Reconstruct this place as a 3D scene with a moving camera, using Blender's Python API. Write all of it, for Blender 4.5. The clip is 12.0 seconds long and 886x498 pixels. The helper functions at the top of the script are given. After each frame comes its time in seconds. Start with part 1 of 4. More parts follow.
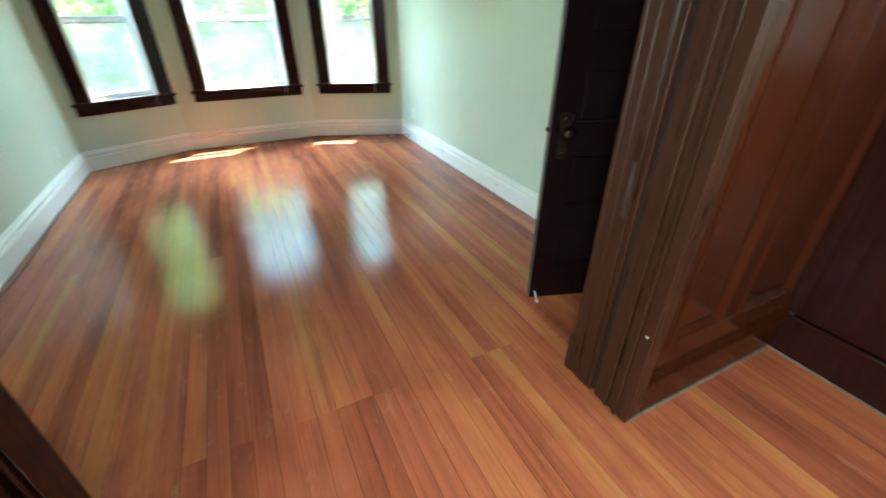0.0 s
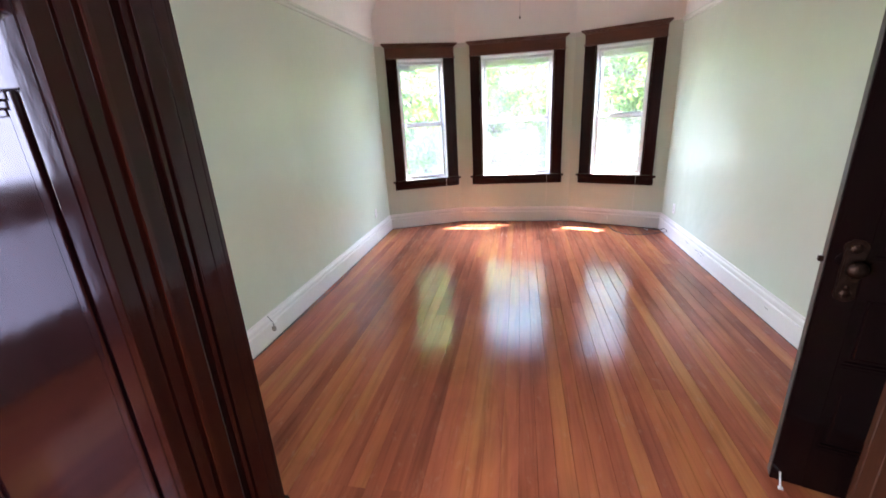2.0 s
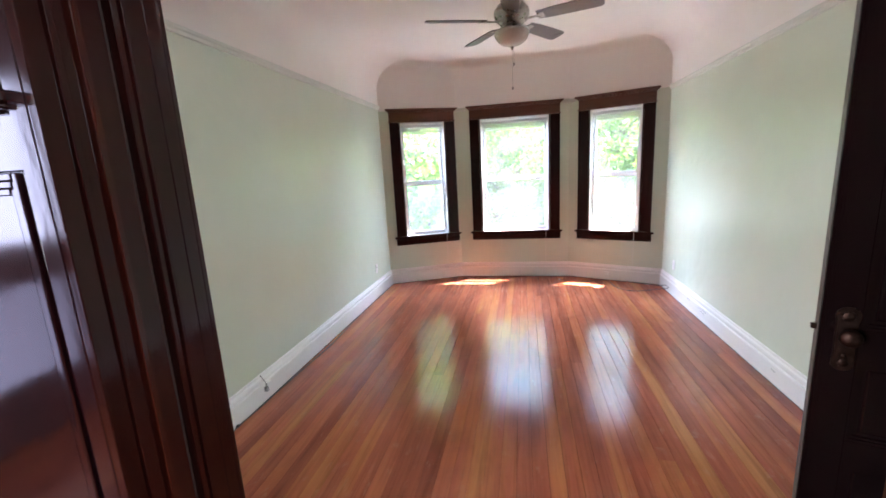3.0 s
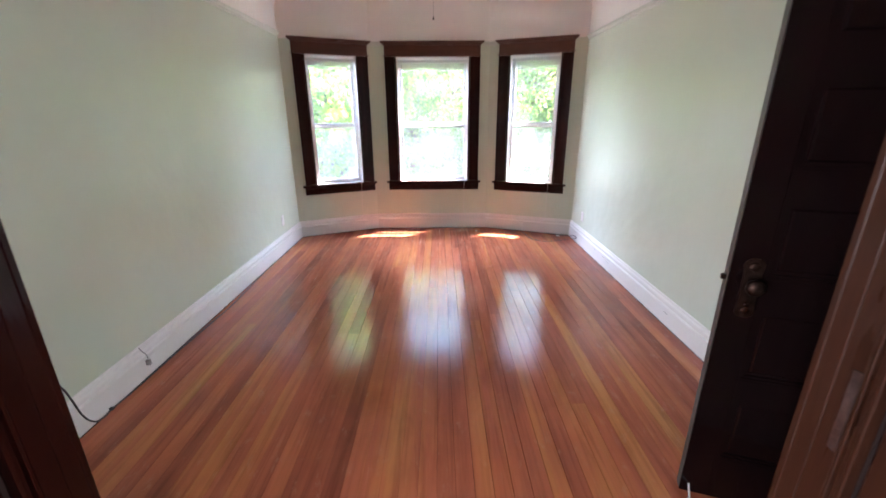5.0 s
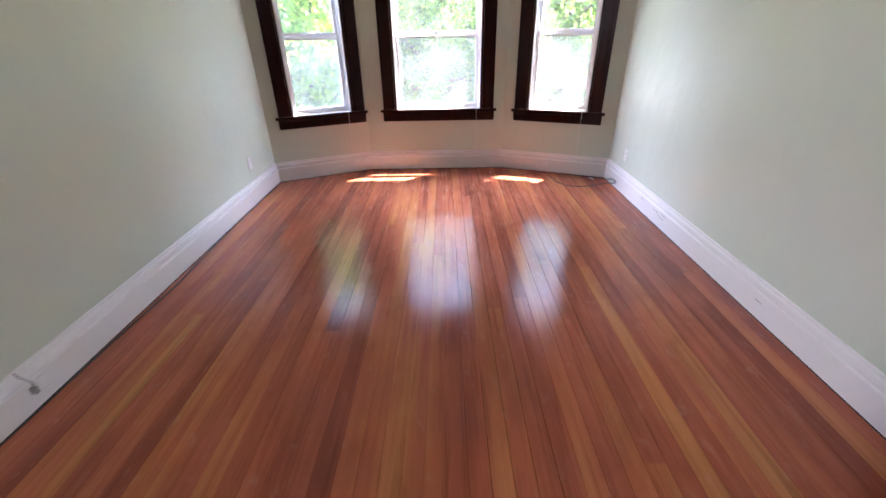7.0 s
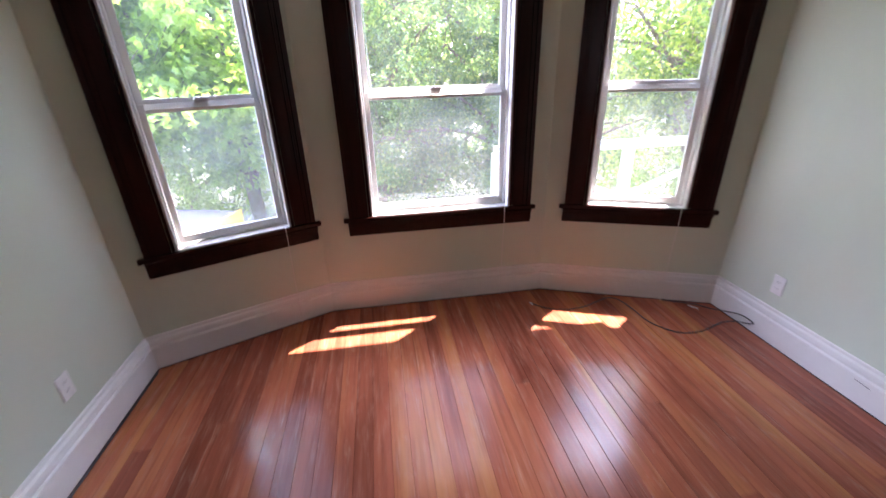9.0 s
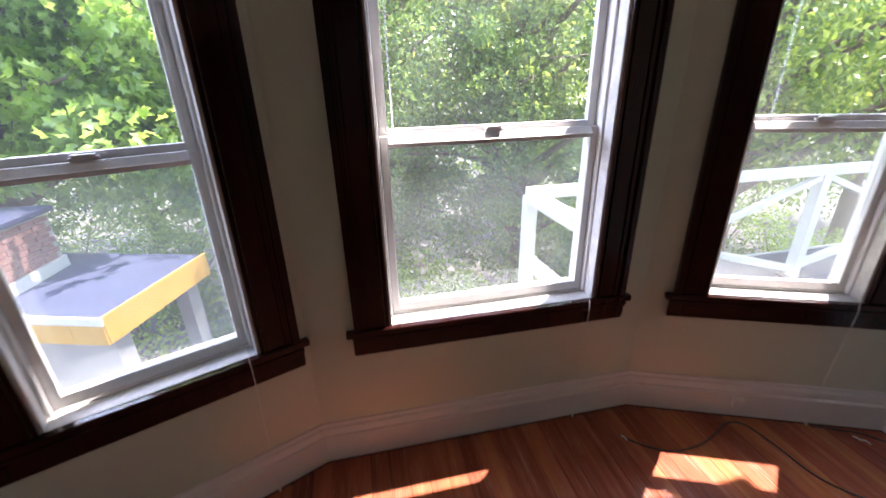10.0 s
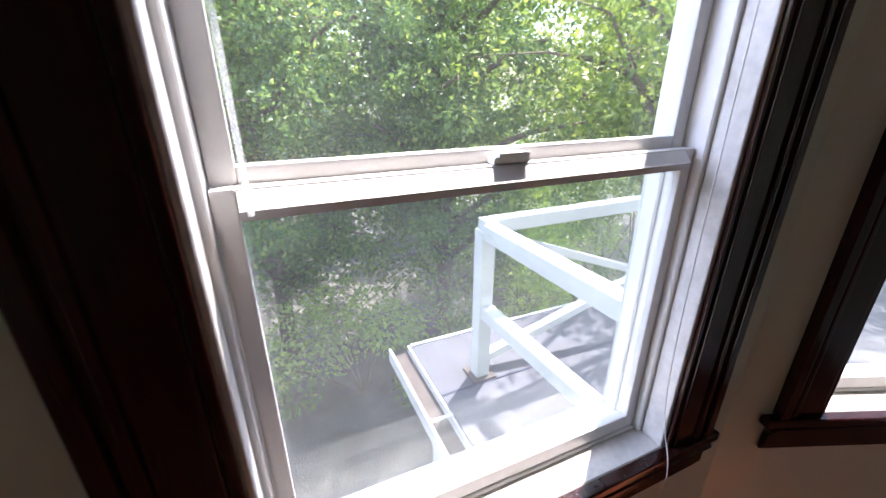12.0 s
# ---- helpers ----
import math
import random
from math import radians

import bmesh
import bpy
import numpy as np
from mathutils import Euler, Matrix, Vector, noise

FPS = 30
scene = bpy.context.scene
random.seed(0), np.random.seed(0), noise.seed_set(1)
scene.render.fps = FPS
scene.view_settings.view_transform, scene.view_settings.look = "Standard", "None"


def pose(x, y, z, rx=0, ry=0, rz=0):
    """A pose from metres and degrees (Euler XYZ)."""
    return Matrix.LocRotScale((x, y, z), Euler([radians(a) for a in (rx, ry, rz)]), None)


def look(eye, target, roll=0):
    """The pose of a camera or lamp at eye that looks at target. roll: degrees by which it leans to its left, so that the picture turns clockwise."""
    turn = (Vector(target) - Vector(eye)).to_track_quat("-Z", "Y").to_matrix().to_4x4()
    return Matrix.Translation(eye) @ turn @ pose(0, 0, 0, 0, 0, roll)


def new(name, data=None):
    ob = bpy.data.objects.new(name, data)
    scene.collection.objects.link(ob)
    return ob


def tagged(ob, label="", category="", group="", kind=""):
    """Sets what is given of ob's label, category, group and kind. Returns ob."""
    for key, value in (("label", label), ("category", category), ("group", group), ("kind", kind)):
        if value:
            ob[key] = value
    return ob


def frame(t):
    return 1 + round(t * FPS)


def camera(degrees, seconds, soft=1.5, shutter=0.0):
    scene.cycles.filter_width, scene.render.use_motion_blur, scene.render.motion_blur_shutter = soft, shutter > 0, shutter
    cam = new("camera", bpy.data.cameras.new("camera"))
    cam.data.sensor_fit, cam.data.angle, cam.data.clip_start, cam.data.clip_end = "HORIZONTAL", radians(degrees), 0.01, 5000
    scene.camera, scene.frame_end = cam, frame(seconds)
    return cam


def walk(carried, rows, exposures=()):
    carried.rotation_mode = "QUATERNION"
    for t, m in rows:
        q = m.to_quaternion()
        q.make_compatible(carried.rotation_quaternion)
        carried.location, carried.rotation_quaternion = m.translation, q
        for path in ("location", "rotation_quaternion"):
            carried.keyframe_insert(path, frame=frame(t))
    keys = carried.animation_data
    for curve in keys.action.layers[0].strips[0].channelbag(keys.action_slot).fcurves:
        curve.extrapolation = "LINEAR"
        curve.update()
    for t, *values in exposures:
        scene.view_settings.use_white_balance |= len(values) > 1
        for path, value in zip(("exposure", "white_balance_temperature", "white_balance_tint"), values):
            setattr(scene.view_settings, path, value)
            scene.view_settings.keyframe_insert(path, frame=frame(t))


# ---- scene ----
cam = camera(95.0, 12.0, shutter=0.4)
PATH = [
    (0, (1.561, 1.096, 1.493), (2.325, 2.647, 0.487), -0.0),
    (0.5, (1.777, 1.049, 1.526), (1.979, 2.763, 0.514), 0.1),
    (1, (1.874, 1.053, 1.531), (1.711, 2.813, 0.594), -1.2),
    (1.5, (1.896, 1.082, 1.549), (1.588, 2.892, 0.756), -2.3),
    (2, (1.83, 1.07, 1.57), (1.46, 2.931, 0.937), -3.2),
    (2.5, (1.879, 1.076, 1.611), (1.452, 2.968, 1.124), -3.5),
    (3, (1.891, 1.079, 1.618), (1.499, 3.002, 1.231), -3.1),
    (3.2, (1.852, 1.108, 1.594), (1.521, 3.048, 1.24), -2.9),
    (4.8, (1.862, 1.208, 1.597), (1.865, 3.127, 1.034), -0.4),
    (5, (1.857, 1.286, 1.574), (1.871, 3.184, 0.942), -0.3),
    (5.5, (1.797, 1.417, 1.532), (1.809, 3.26, 0.755), -0.2),
    (6, (1.796, 1.532, 1.513), (1.793, 3.323, 0.624), -0.2),
    (6.5, (1.863, 1.818, 1.472), (1.827, 3.572, 0.512), -1.0),
    (8.5, (1.552, 3.828, 1.539), (1.742, 5.623, 0.677), -1.4),
    (9, (1.39, 4.433, 1.579), (1.658, 6.236, 0.757), -1.7),
    (9.5, (1.323, 5.039, 1.619), (1.622, 6.854, 0.834), -1.9),
    (10, (1.241, 5.547, 1.632), (1.609, 7.356, 0.862), -1.5),
    (10.5, (1.276, 5.923, 1.596), (1.691, 7.731, 0.848), -0.9),
    (11, (1.349, 6.214, 1.576), (1.83, 8.005, 0.825), -0.4),
    (11.5, (1.376, 6.412, 1.569), (1.988, 8.162, 0.818), -0.0),
    (12, (1.393, 6.539, 1.566), (2.152, 8.228, 0.81), -0.0),
]
# seconds, stops, kelvin, tint
EXPOSURES = [(0.0, 4.75, 6200, -21), (0.7, 4.78, 6400, -3), (2.0, 4.76, 6500, 11), (5.0, 4.62, 6500, 14), (6.5, 4.5, 6500, 20), (9.0, 3.45, 6700, 22), (10.0, 2.65, 6900, 20), (12.0, 2.22, 6700, 17)]
walk(cam, [(t, look(eye, target, roll)) for t, eye, target, roll in PATH], EXPOSURES)

# ---- world, sun, exposure ----
SUN_EL, SUN_AZ = radians(64.6), radians(52.0)
world = bpy.data.worlds.new("sky")
scene.world = world
world.use_nodes = True
wn = world.node_tree
sky = wn.nodes.new("ShaderNodeTexSky")
sky.sky_type = "NISHITA"
sky.sun_disc = False
sky.sun_elevation, sky.sun_rotation = SUN_EL, SUN_AZ
wn.links.new(sky.outputs[0], wn.nodes["Background"].inputs[0])
wn.nodes["Background"].inputs[1].default_value = 0.14

sun_data = bpy.data.lights.new("sun", "SUN")
sun_data.energy, sun_data.angle, sun_data.color = 3.4, radians(0.6), (1.0, 0.93, 0.92)
sun = new("sun", sun_data)
SUN_DIR = Vector((math.sin(SUN_AZ) * math.cos(SUN_EL), math.cos(SUN_AZ) * math.cos(SUN_EL), math.sin(SUN_EL)))
sun.matrix_basis = look(SUN_DIR * 30, (0, 0, 0))


def fill_light(name, eye, target, w, h, power, color):
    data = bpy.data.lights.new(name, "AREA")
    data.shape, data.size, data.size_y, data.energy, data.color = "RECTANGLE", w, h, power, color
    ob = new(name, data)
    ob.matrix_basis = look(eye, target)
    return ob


HALL_X0, HALL_X1 = -1.3, 3.795
# added fill lamps on the hall's side walls, where no windows are built
fill_light("hall_window_light", (HALL_X0 + 0.02, -1.65, 1.75), (3.0, -1.65, 1.7), 1.5, 1.6, 12, (0.9, 0.92, 1.0))
fill_light("hall_window_light", (HALL_X0 + 0.02, 0.5, 1.8), (3.0, 0.5, 1.8), 0.6, 1.0, 1.5, (0.64, 0.68, 1.0))
fill_light("hall_window_light", (HALL_X0 + 0.02, 0.55, 0.72), (3.0, 0.55, 0.72), 0.7, 0.62, 0.2, (0.6, 0.62, 1.0))
fill_light("hall_window_light", (HALL_X1 - 0.02, 0.4, 1.9), (0.0, 0.4, 1.75), 0.9, 1.2, 5, (0.86, 0.92, 1.0))
# two unseen fill lamps outside the bay, added to the sky's light
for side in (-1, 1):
    fill_light("bay_sky_light", (1.8 + side * 4.6, 9.6, 4.2), (1.8, 5.0, 0.9), 3.0, 3.6, 115, (0.6, 0.7, 1.0))

# ---- materials ----


def nodes_of(name):
    m = bpy.data.materials.new(name)
    m.use_nodes = True
    return m, m.node_tree.nodes, m.node_tree.links


def ramp(n, stops):
    r = n.new("ShaderNodeValToRGB")
    els = r.color_ramp.elements
    while len(els) < len(stops):
        els.new(0.5)
    for e, (p, c) in zip(els, stops):
        e.position, e.color = p, (*c, 1)
    return r


def surface(name, c1, c2, scale=6.0, rough=0.5, rough_var=0.1, bump=0.1, bump_scale=60.0, metal=0.0, coat=0.0, stretch=(1, 1, 1), fine=0.35, ior=1.5, bump_dist=0.004):
    """A surface with two scales of colour variation, uneven gloss and fine relief."""
    m, n, l = nodes_of(name)
    b = n["Principled BSDF"]
    co = n.new("ShaderNodeTexCoord")
    mp = n.new("ShaderNodeMapping")
    mp.inputs["Scale"].default_value = stretch
    l.new(co.outputs["Object"], mp.inputs[0])
    big, small = n.new("ShaderNodeTexNoise"), n.new("ShaderNodeTexNoise")
    big.inputs["Scale"].default_value, big.inputs["Detail"].default_value = scale, 4
    small.inputs["Scale"].default_value, small.inputs["Detail"].default_value = bump_scale, 5
    for t in (big, small):
        l.new(mp.outputs[0], t.inputs["Vector"])
    mixv = n.new("ShaderNodeMix")
    mixv.inputs[0].default_value = fine
    l.new(big.outputs[0], mixv.inputs[2])
    l.new(small.outputs[0], mixv.inputs[3])
    r = ramp(n, ((0.3, c1), (0.7, c2)))
    l.new(mixv.outputs[0], r.inputs[0])
    l.new(r.outputs[0], b.inputs["Base Color"])
    rr = n.new("ShaderNodeMapRange")
    rr.inputs[1].default_value, rr.inputs[2].default_value = 0.3, 0.7
    rr.inputs[3].default_value, rr.inputs[4].default_value = max(rough - rough_var, 0.02), min(rough + rough_var, 1)
    l.new(big.outputs[0], rr.inputs[0])
    l.new(rr.outputs[0], b.inputs["Roughness"])
    bp = n.new("ShaderNodeBump")
    bp.inputs["Strength"].default_value, bp.inputs["Distance"].default_value = bump, bump_dist
    l.new(small.outputs[0], bp.inputs["Height"])
    l.new(bp.outputs[0], b.inputs["Normal"])
    b.inputs["Metallic"].default_value = metal
    b.inputs["Coat Weight"].default_value = coat
    b.inputs["Coat Roughness"].default_value = 0.12
    b.inputs["IOR"].default_value = ior
    return m


def plaster(name, c1, c2, rough):
    """Old plaster under satin paint: broad trowel waves, brush marks, faint stains."""
    m, n, l = nodes_of(name)
    b = n["Principled BSDF"]
    co = n.new("ShaderNodeTexCoord")
    a, w, c, f = (n.new("ShaderNodeTexNoise") for _ in range(4))
    for t, s, d in ((a, 1.1, 3), (w, 3.4, 2), (c, 7.0, 3), (f, 70, 4)):
        t.inputs["Scale"].default_value, t.inputs["Detail"].default_value = s, d
        l.new(co.outputs["Object"], t.inputs["Vector"])
    r = ramp(n, ((0.3, c1), (0.7, c2)))
    l.new(a.outputs[0], r.inputs[0])
    l.new(r.outputs[0], b.inputs["Base Color"])
    rr = n.new("ShaderNodeMapRange")
    rr.inputs[1].default_value, rr.inputs[2].default_value = 0.1, 0.9
    rr.inputs[3].default_value, rr.inputs[4].default_value = rough - 0.04, rough + 0.05
    l.new(w.outputs[0], rr.inputs[0])
    l.new(rr.outputs[0], b.inputs["Roughness"])
    last = None
    for t, strength, dist in ((w, 0.75, 0.012), (c, 0.4, 0.006), (f, 0.12, 0.003)):
        bp = n.new("ShaderNodeBump")
        bp.inputs["Strength"].default_value, bp.inputs["Distance"].default_value = strength, dist
        l.new(t.outputs[0], bp.inputs["Height"])
        if last:
            l.new(last.outputs[0], bp.inputs["Normal"])
        last = bp
    l.new(last.outputs[0], b.inputs["Normal"])
    return m


def floor_wood(name):
    """Fir boards under worn varnish: dull red and amber boards side by side, streaked, scuffed and rubbed."""
    m, n, l = nodes_of(name)
    b = n["Principled BSDF"]
    info, co, geo = n.new("ShaderNodeObjectInfo"), n.new("ShaderNodeTexCoord"), n.new("ShaderNodeNewGeometry")

    def noise_at(vector, stretch, scale, detail, distortion=0.0, rough=0.5):
        mp, t = n.new("ShaderNodeMapping"), n.new("ShaderNodeTexNoise")
        mp.inputs["Scale"].default_value = stretch
        l.new(vector, mp.inputs[0])
        l.new(mp.outputs[0], t.inputs["Vector"])
        t.inputs["Scale"].default_value, t.inputs["Detail"].default_value = scale, detail
        t.inputs["Distortion"].default_value, t.inputs["Roughness"].default_value = distortion, rough
        return t.outputs[0]

    def calc(op, a, b_, c=None):
        k = n.new("ShaderNodeMath")
        k.operation = op
        for slot, v in enumerate((a, b_, c)):
            if v is None:
                continue
            if isinstance(v, (int, float)):
                k.inputs[slot].default_value = v
            else:
                l.new(v, k.inputs[slot])
        return k.outputs[0]

    def blend(kind, fac, a, b_):
        k = n.new("ShaderNodeMix")
        k.data_type, k.blend_type = "RGBA", kind
        for slot, v in ((0, fac), (6, a), (7, b_)):
            if isinstance(v, (int, float, tuple)):
                k.inputs[slot].default_value = v
            else:
                l.new(v, k.inputs[slot])
        return k.outputs[2]

    def stops(value, *list_of):
        r = ramp(n, list_of)
        l.new(value, r.inputs[0])
        return r.outputs[0]

    rnd, world_at = info.outputs["Random"], geo.outputs["Position"]
    comb, off, add = n.new("ShaderNodeCombineXYZ"), n.new("ShaderNodeVectorMath"), n.new("ShaderNodeVectorMath")
    for k in range(3):
        l.new(rnd, comb.inputs[k])
    off.operation = "SCALE"
    off.inputs["Scale"].default_value = 40
    l.new(comb.outputs[0], off.inputs[0])
    l.new(co.outputs["Object"], add.inputs[0])
    l.new(off.outputs[0], add.inputs[1])
    own = add.outputs[0]
    grain = noise_at(own, (26, 1.0, 10), 1.5, 6, 0.6)
    fleck = noise_at(own, (150, 8, 10), 1.0, 3)
    along = noise_at(own, (8, 0.5, 2), 1.0, 4)
    broad = noise_at(world_at, (1.3, 0.28, 1), 1.0, 3)
    patch = noise_at(world_at, (2.4, 1.0, 1), 1.4, 8, 0.8, 0.6)
    wear = noise_at(world_at, (4.5, 0.6, 1), 7, 8)
    scuff = noise_at(world_at, (1.6, 0.7, 1), 11, 6, 0.3, 0.7)
    # tone: board by board, along each board, and by region
    tone = calc("MULTIPLY_ADD", rnd, 0.5, calc("MULTIPLY_ADD", along, 1.2, calc("MULTIPLY_ADD", broad, 1.4, -1.14)))
    col = stops(tone, (0.05, (0.26, 0.068, 0.037)), (0.4, (0.43, 0.122, 0.063)), (0.6, (0.475, 0.15, 0.066)), (0.78, (0.515, 0.186, 0.072)), (0.98, (0.55, 0.235, 0.084)))
    col = blend("MULTIPLY", 0.7, col, stops(grain, (0.3, (0.66, 0.6, 0.58)), (0.47, (0.97, 0.96, 0.96)), (0.68, (1.1, 1.1, 1.1))))
    col = blend("MULTIPLY", 1.0, col, stops(patch, (0.3, (0.78, 0.78, 0.8)), (0.5, (1.0, 1.0, 1.0)), (0.7, (1.12, 1.16, 1.16))))
    # rubbed through near the windows, scuffed everywhere
    sep, near = n.new("ShaderNodeSeparateXYZ"), n.new("ShaderNodeMapRange")
    l.new(world_at, sep.inputs[0])
    l.new(sep.outputs[1], near.inputs[0])
    near.inputs[1].default_value, near.inputs[2].default_value, near.inputs[3].default_value, near.inputs[4].default_value = 4.2, 6.0, -0.05, 0.085
    rub = calc("MULTIPLY", stops(calc("ADD", wear, near.outputs[0]), (0.56, (0, 0, 0)), (0.82, (1, 1, 1))), stops(fleck, (0.35, (0, 0, 0)), (0.75, (1, 1, 1))))
    chip = calc("MULTIPLY", stops(scuff, (0.58, (0, 0, 0)), (0.72, (1, 1, 1))), 0.28)
    worn = calc("MAXIMUM", calc("MULTIPLY", rub, 0.6), chip)
    col = blend("MIX", worn, col, (0.56, 0.32, 0.22, 1))
    l.new(col, b.inputs["Base Color"])
    gloss = n.new("ShaderNodeMapRange")
    l.new(patch, gloss.inputs[0])
    gloss.inputs[1].default_value, gloss.inputs[2].default_value, gloss.inputs[3].default_value, gloss.inputs[4].default_value = 0.3, 0.7, 0.09, 0.18
    l.new(calc("MULTIPLY_ADD", worn, 0.3, calc("MULTIPLY_ADD", fleck, 0.05, gloss.outputs[0])), b.inputs["Roughness"])
    b1, b2, b3 = (n.new("ShaderNodeBump") for _ in range(3))
    for k, (bp, src, strength, dist) in enumerate(((b1, grain, 0.12, 0.002), (b2, wear, 0.1, 0.01), (b3, scuff, 0.1, 0.004))):
        bp.inputs["Strength"].default_value, bp.inputs["Distance"].default_value = strength, dist
        l.new(src, bp.inputs["Height"])
        if k:
            l.new((b1, b2)[k - 1].outputs[0], bp.inputs["Normal"])
    l.new(b3.outputs[0], b.inputs["Normal"])
    b.inputs["IOR"].default_value = 1.36
    return m


def glass_pane(name, veil, tint=(0.97, 0.99, 0.98)):
    """Clear pane with a film of dust: veil is the share of light that the film scatters."""
    m, n, l = nodes_of(name)
    n.remove(n["Principled BSDF"])
    tr, gl, df, fr = n.new("ShaderNodeBsdfTransparent"), n.new("ShaderNodeBsdfGlossy"), n.new("ShaderNodeBsdfTranslucent"), n.new("ShaderNodeLayerWeight")
    tr.inputs[0].default_value = (*tint, 1)
    gl.inputs["Roughness"].default_value = 0.02
    df.inputs[0].default_value = (0.9, 0.93, 0.95, 1)
    fr.inputs[0].default_value = 0.5
    pw, ad = n.new("ShaderNodeMath"), n.new("ShaderNodeMath")
    pw.operation, ad.operation = "POWER", "MULTIPLY_ADD"
    l.new(fr.outputs["Facing"], pw.inputs[0])
    pw.inputs[1].default_value = 5.0
    l.new(pw.outputs[0], ad.inputs[0])
    ad.inputs[1].default_value, ad.inputs[2].default_value = 0.9, 0.035
    co, ns = n.new("ShaderNodeTexCoord"), n.new("ShaderNodeTexNoise")
    l.new(co.outputs["Object"], ns.inputs["Vector"])
    ns.inputs["Scale"].default_value, ns.inputs["Detail"].default_value = 3, 6
    rr = n.new("ShaderNodeMapRange")
    rr.inputs[1].default_value, rr.inputs[2].default_value = 0.3, 0.75
    rr.inputs[3].default_value, rr.inputs[4].default_value = veil * 0.5, veil * 1.6
    l.new(ns.outputs[0], rr.inputs[0])
    m1, m2 = n.new("ShaderNodeMixShader"), n.new("ShaderNodeMixShader")
    l.new(rr.outputs[0], m1.inputs[0])
    l.new(tr.outputs[0], m1.inputs[1])
    l.new(df.outputs[0], m1.inputs[2])
    l.new(ad.outputs[0], m2.inputs[0])
    l.new(m1.outputs[0], m2.inputs[1])
    l.new(gl.outputs[0], m2.inputs[2])
    l.new(m2.outputs[0], n["Material Output"].inputs[0])
    return m


def leaf_mat(name, stops, thin=0.45):
    m, n, l = nodes_of(name)
    n.remove(n["Principled BSDF"])
    geo = n.new("ShaderNodeNewGeometry")
    r = ramp(n, stops)
    l.new(geo.outputs["Random Per Island"], r.inputs[0])
    d, t, g = n.new("ShaderNodeBsdfDiffuse"), n.new("ShaderNodeBsdfTranslucent"), n.new("ShaderNodeBsdfGlossy")
    g.inputs["Roughness"].default_value = 0.4
    hs = n.new("ShaderNodeHueSaturation")
    hs.inputs["Hue"].default_value, hs.inputs["Value"].default_value = 0.48, 2.1
    l.new(r.outputs[0], hs.inputs["Color"])
    l.new(r.outputs[0], d.inputs[0])
    l.new(hs.outputs[0], t.inputs[0])
    m1, m2 = n.new("ShaderNodeMixShader"), n.new("ShaderNodeMixShader")
    m1.inputs[0].default_value, m2.inputs[0].default_value = thin, 0.06
    l.new(d.outputs[0], m1.inputs[1])
    l.new(t.outputs[0], m1.inputs[2])
    l.new(m1.outputs[0], m2.inputs[1])
    l.new(g.outputs[0], m2.inputs[2])
    l.new(m2.outputs[0], n["Material Output"].inputs[0])
    return m


M_GREEN = plaster("sage_paint", (0.55, 0.625, 0.505), (0.6, 0.66, 0.55), 0.33)
M_WHITE_PLASTER = plaster("white_ceiling_paint", (0.79, 0.76, 0.72), (0.84, 0.81, 0.77), 0.6)
M_TRIM = surface("white_trim_paint", (0.74, 0.73, 0.7), (0.8, 0.79, 0.77), 3, 0.35, 0.06, 0.03, 40)
M_DARK = surface("dark_stained_wood", (0.016, 0.0042, 0.0034), (0.03, 0.0085, 0.0066), 5, 0.13, 0.04, 0.03, 24, stretch=(6, 6, 0.5), coat=0.0, fine=0.35, ior=1.36)
# wainscot stain, left copy: shade and purple reflections put into the colour
M_RED_SHADED = surface("red_stain_shaded", (0.006, 0.0015, 0.0026), (0.015, 0.0034, 0.0045), 4, 0.12, 0.05, 0.1, 2.5, stretch=(2.5, 2.5, 0.8), coat=0.0, fine=0.4, ior=1.42, bump_dist=0.02)
# left jamb varnish, darkened in colour for the side in shade
M_JAMB_SHADED = surface("glossy_jamb_varnish_shaded", (0.009, 0.0018, 0.0016), (0.018, 0.0036, 0.003), 5, 0.11, 0.04, 0.05, 20, stretch=(6, 6, 0.5), fine=0.35, ior=1.36)
# the same wainscot stain for the right, coloured lighter as the lit side
M_RED_LIT = surface("red_stain_lit", (0.03, 0.0066, 0.003), (0.064, 0.0155, 0.0068), 4, 0.14, 0.03, 0.03, 26, stretch=(5, 5, 0.45), coat=0.0, fine=0.4, ior=1.28)
M_BEAD = surface("red_bead_varnish", (0.018, 0.003, 0.002), (0.04, 0.0068, 0.0036), 5, 0.14, 0.05, 0.06, 20, stretch=(6, 6, 0.5), ior=1.42)
M_WORNMETAL = surface("worn_strike_metal", (0.07, 0.045, 0.038), (0.16, 0.105, 0.09), 40, 0.45, 0.12, 0.2, 120, metal=0.6)
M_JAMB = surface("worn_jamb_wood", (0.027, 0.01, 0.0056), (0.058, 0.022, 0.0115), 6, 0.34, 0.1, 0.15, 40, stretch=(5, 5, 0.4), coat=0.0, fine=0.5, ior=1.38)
M_DOOR = surface("black_brown_door_varnish", (0.004, 0.002, 0.0022), (0.009, 0.004, 0.004), 5, 0.13, 0.05, 0.06, 30, stretch=(6, 6, 0.6), coat=0.0, fine=0.5, ior=1.32)
M_HEAD = surface("brown_head_casing", (0.07, 0.024, 0.014), (0.14, 0.05, 0.028), 5, 0.35, 0.1, 0.1, 30, stretch=(1, 6, 6), fine=0.5)
M_EDGE = surface("worn_lit_edge_paint", (0.055, 0.045, 0.038), (0.11, 0.095, 0.08), 14, 0.5, 0.1, 0.2, 60)
M_FLOOR = floor_wood("red_fir_floor")
M_GAP = surface("dark_joint", (0.015, 0.008, 0.006), (0.03, 0.015, 0.01), 10, 0.9, 0.05, 0.1)
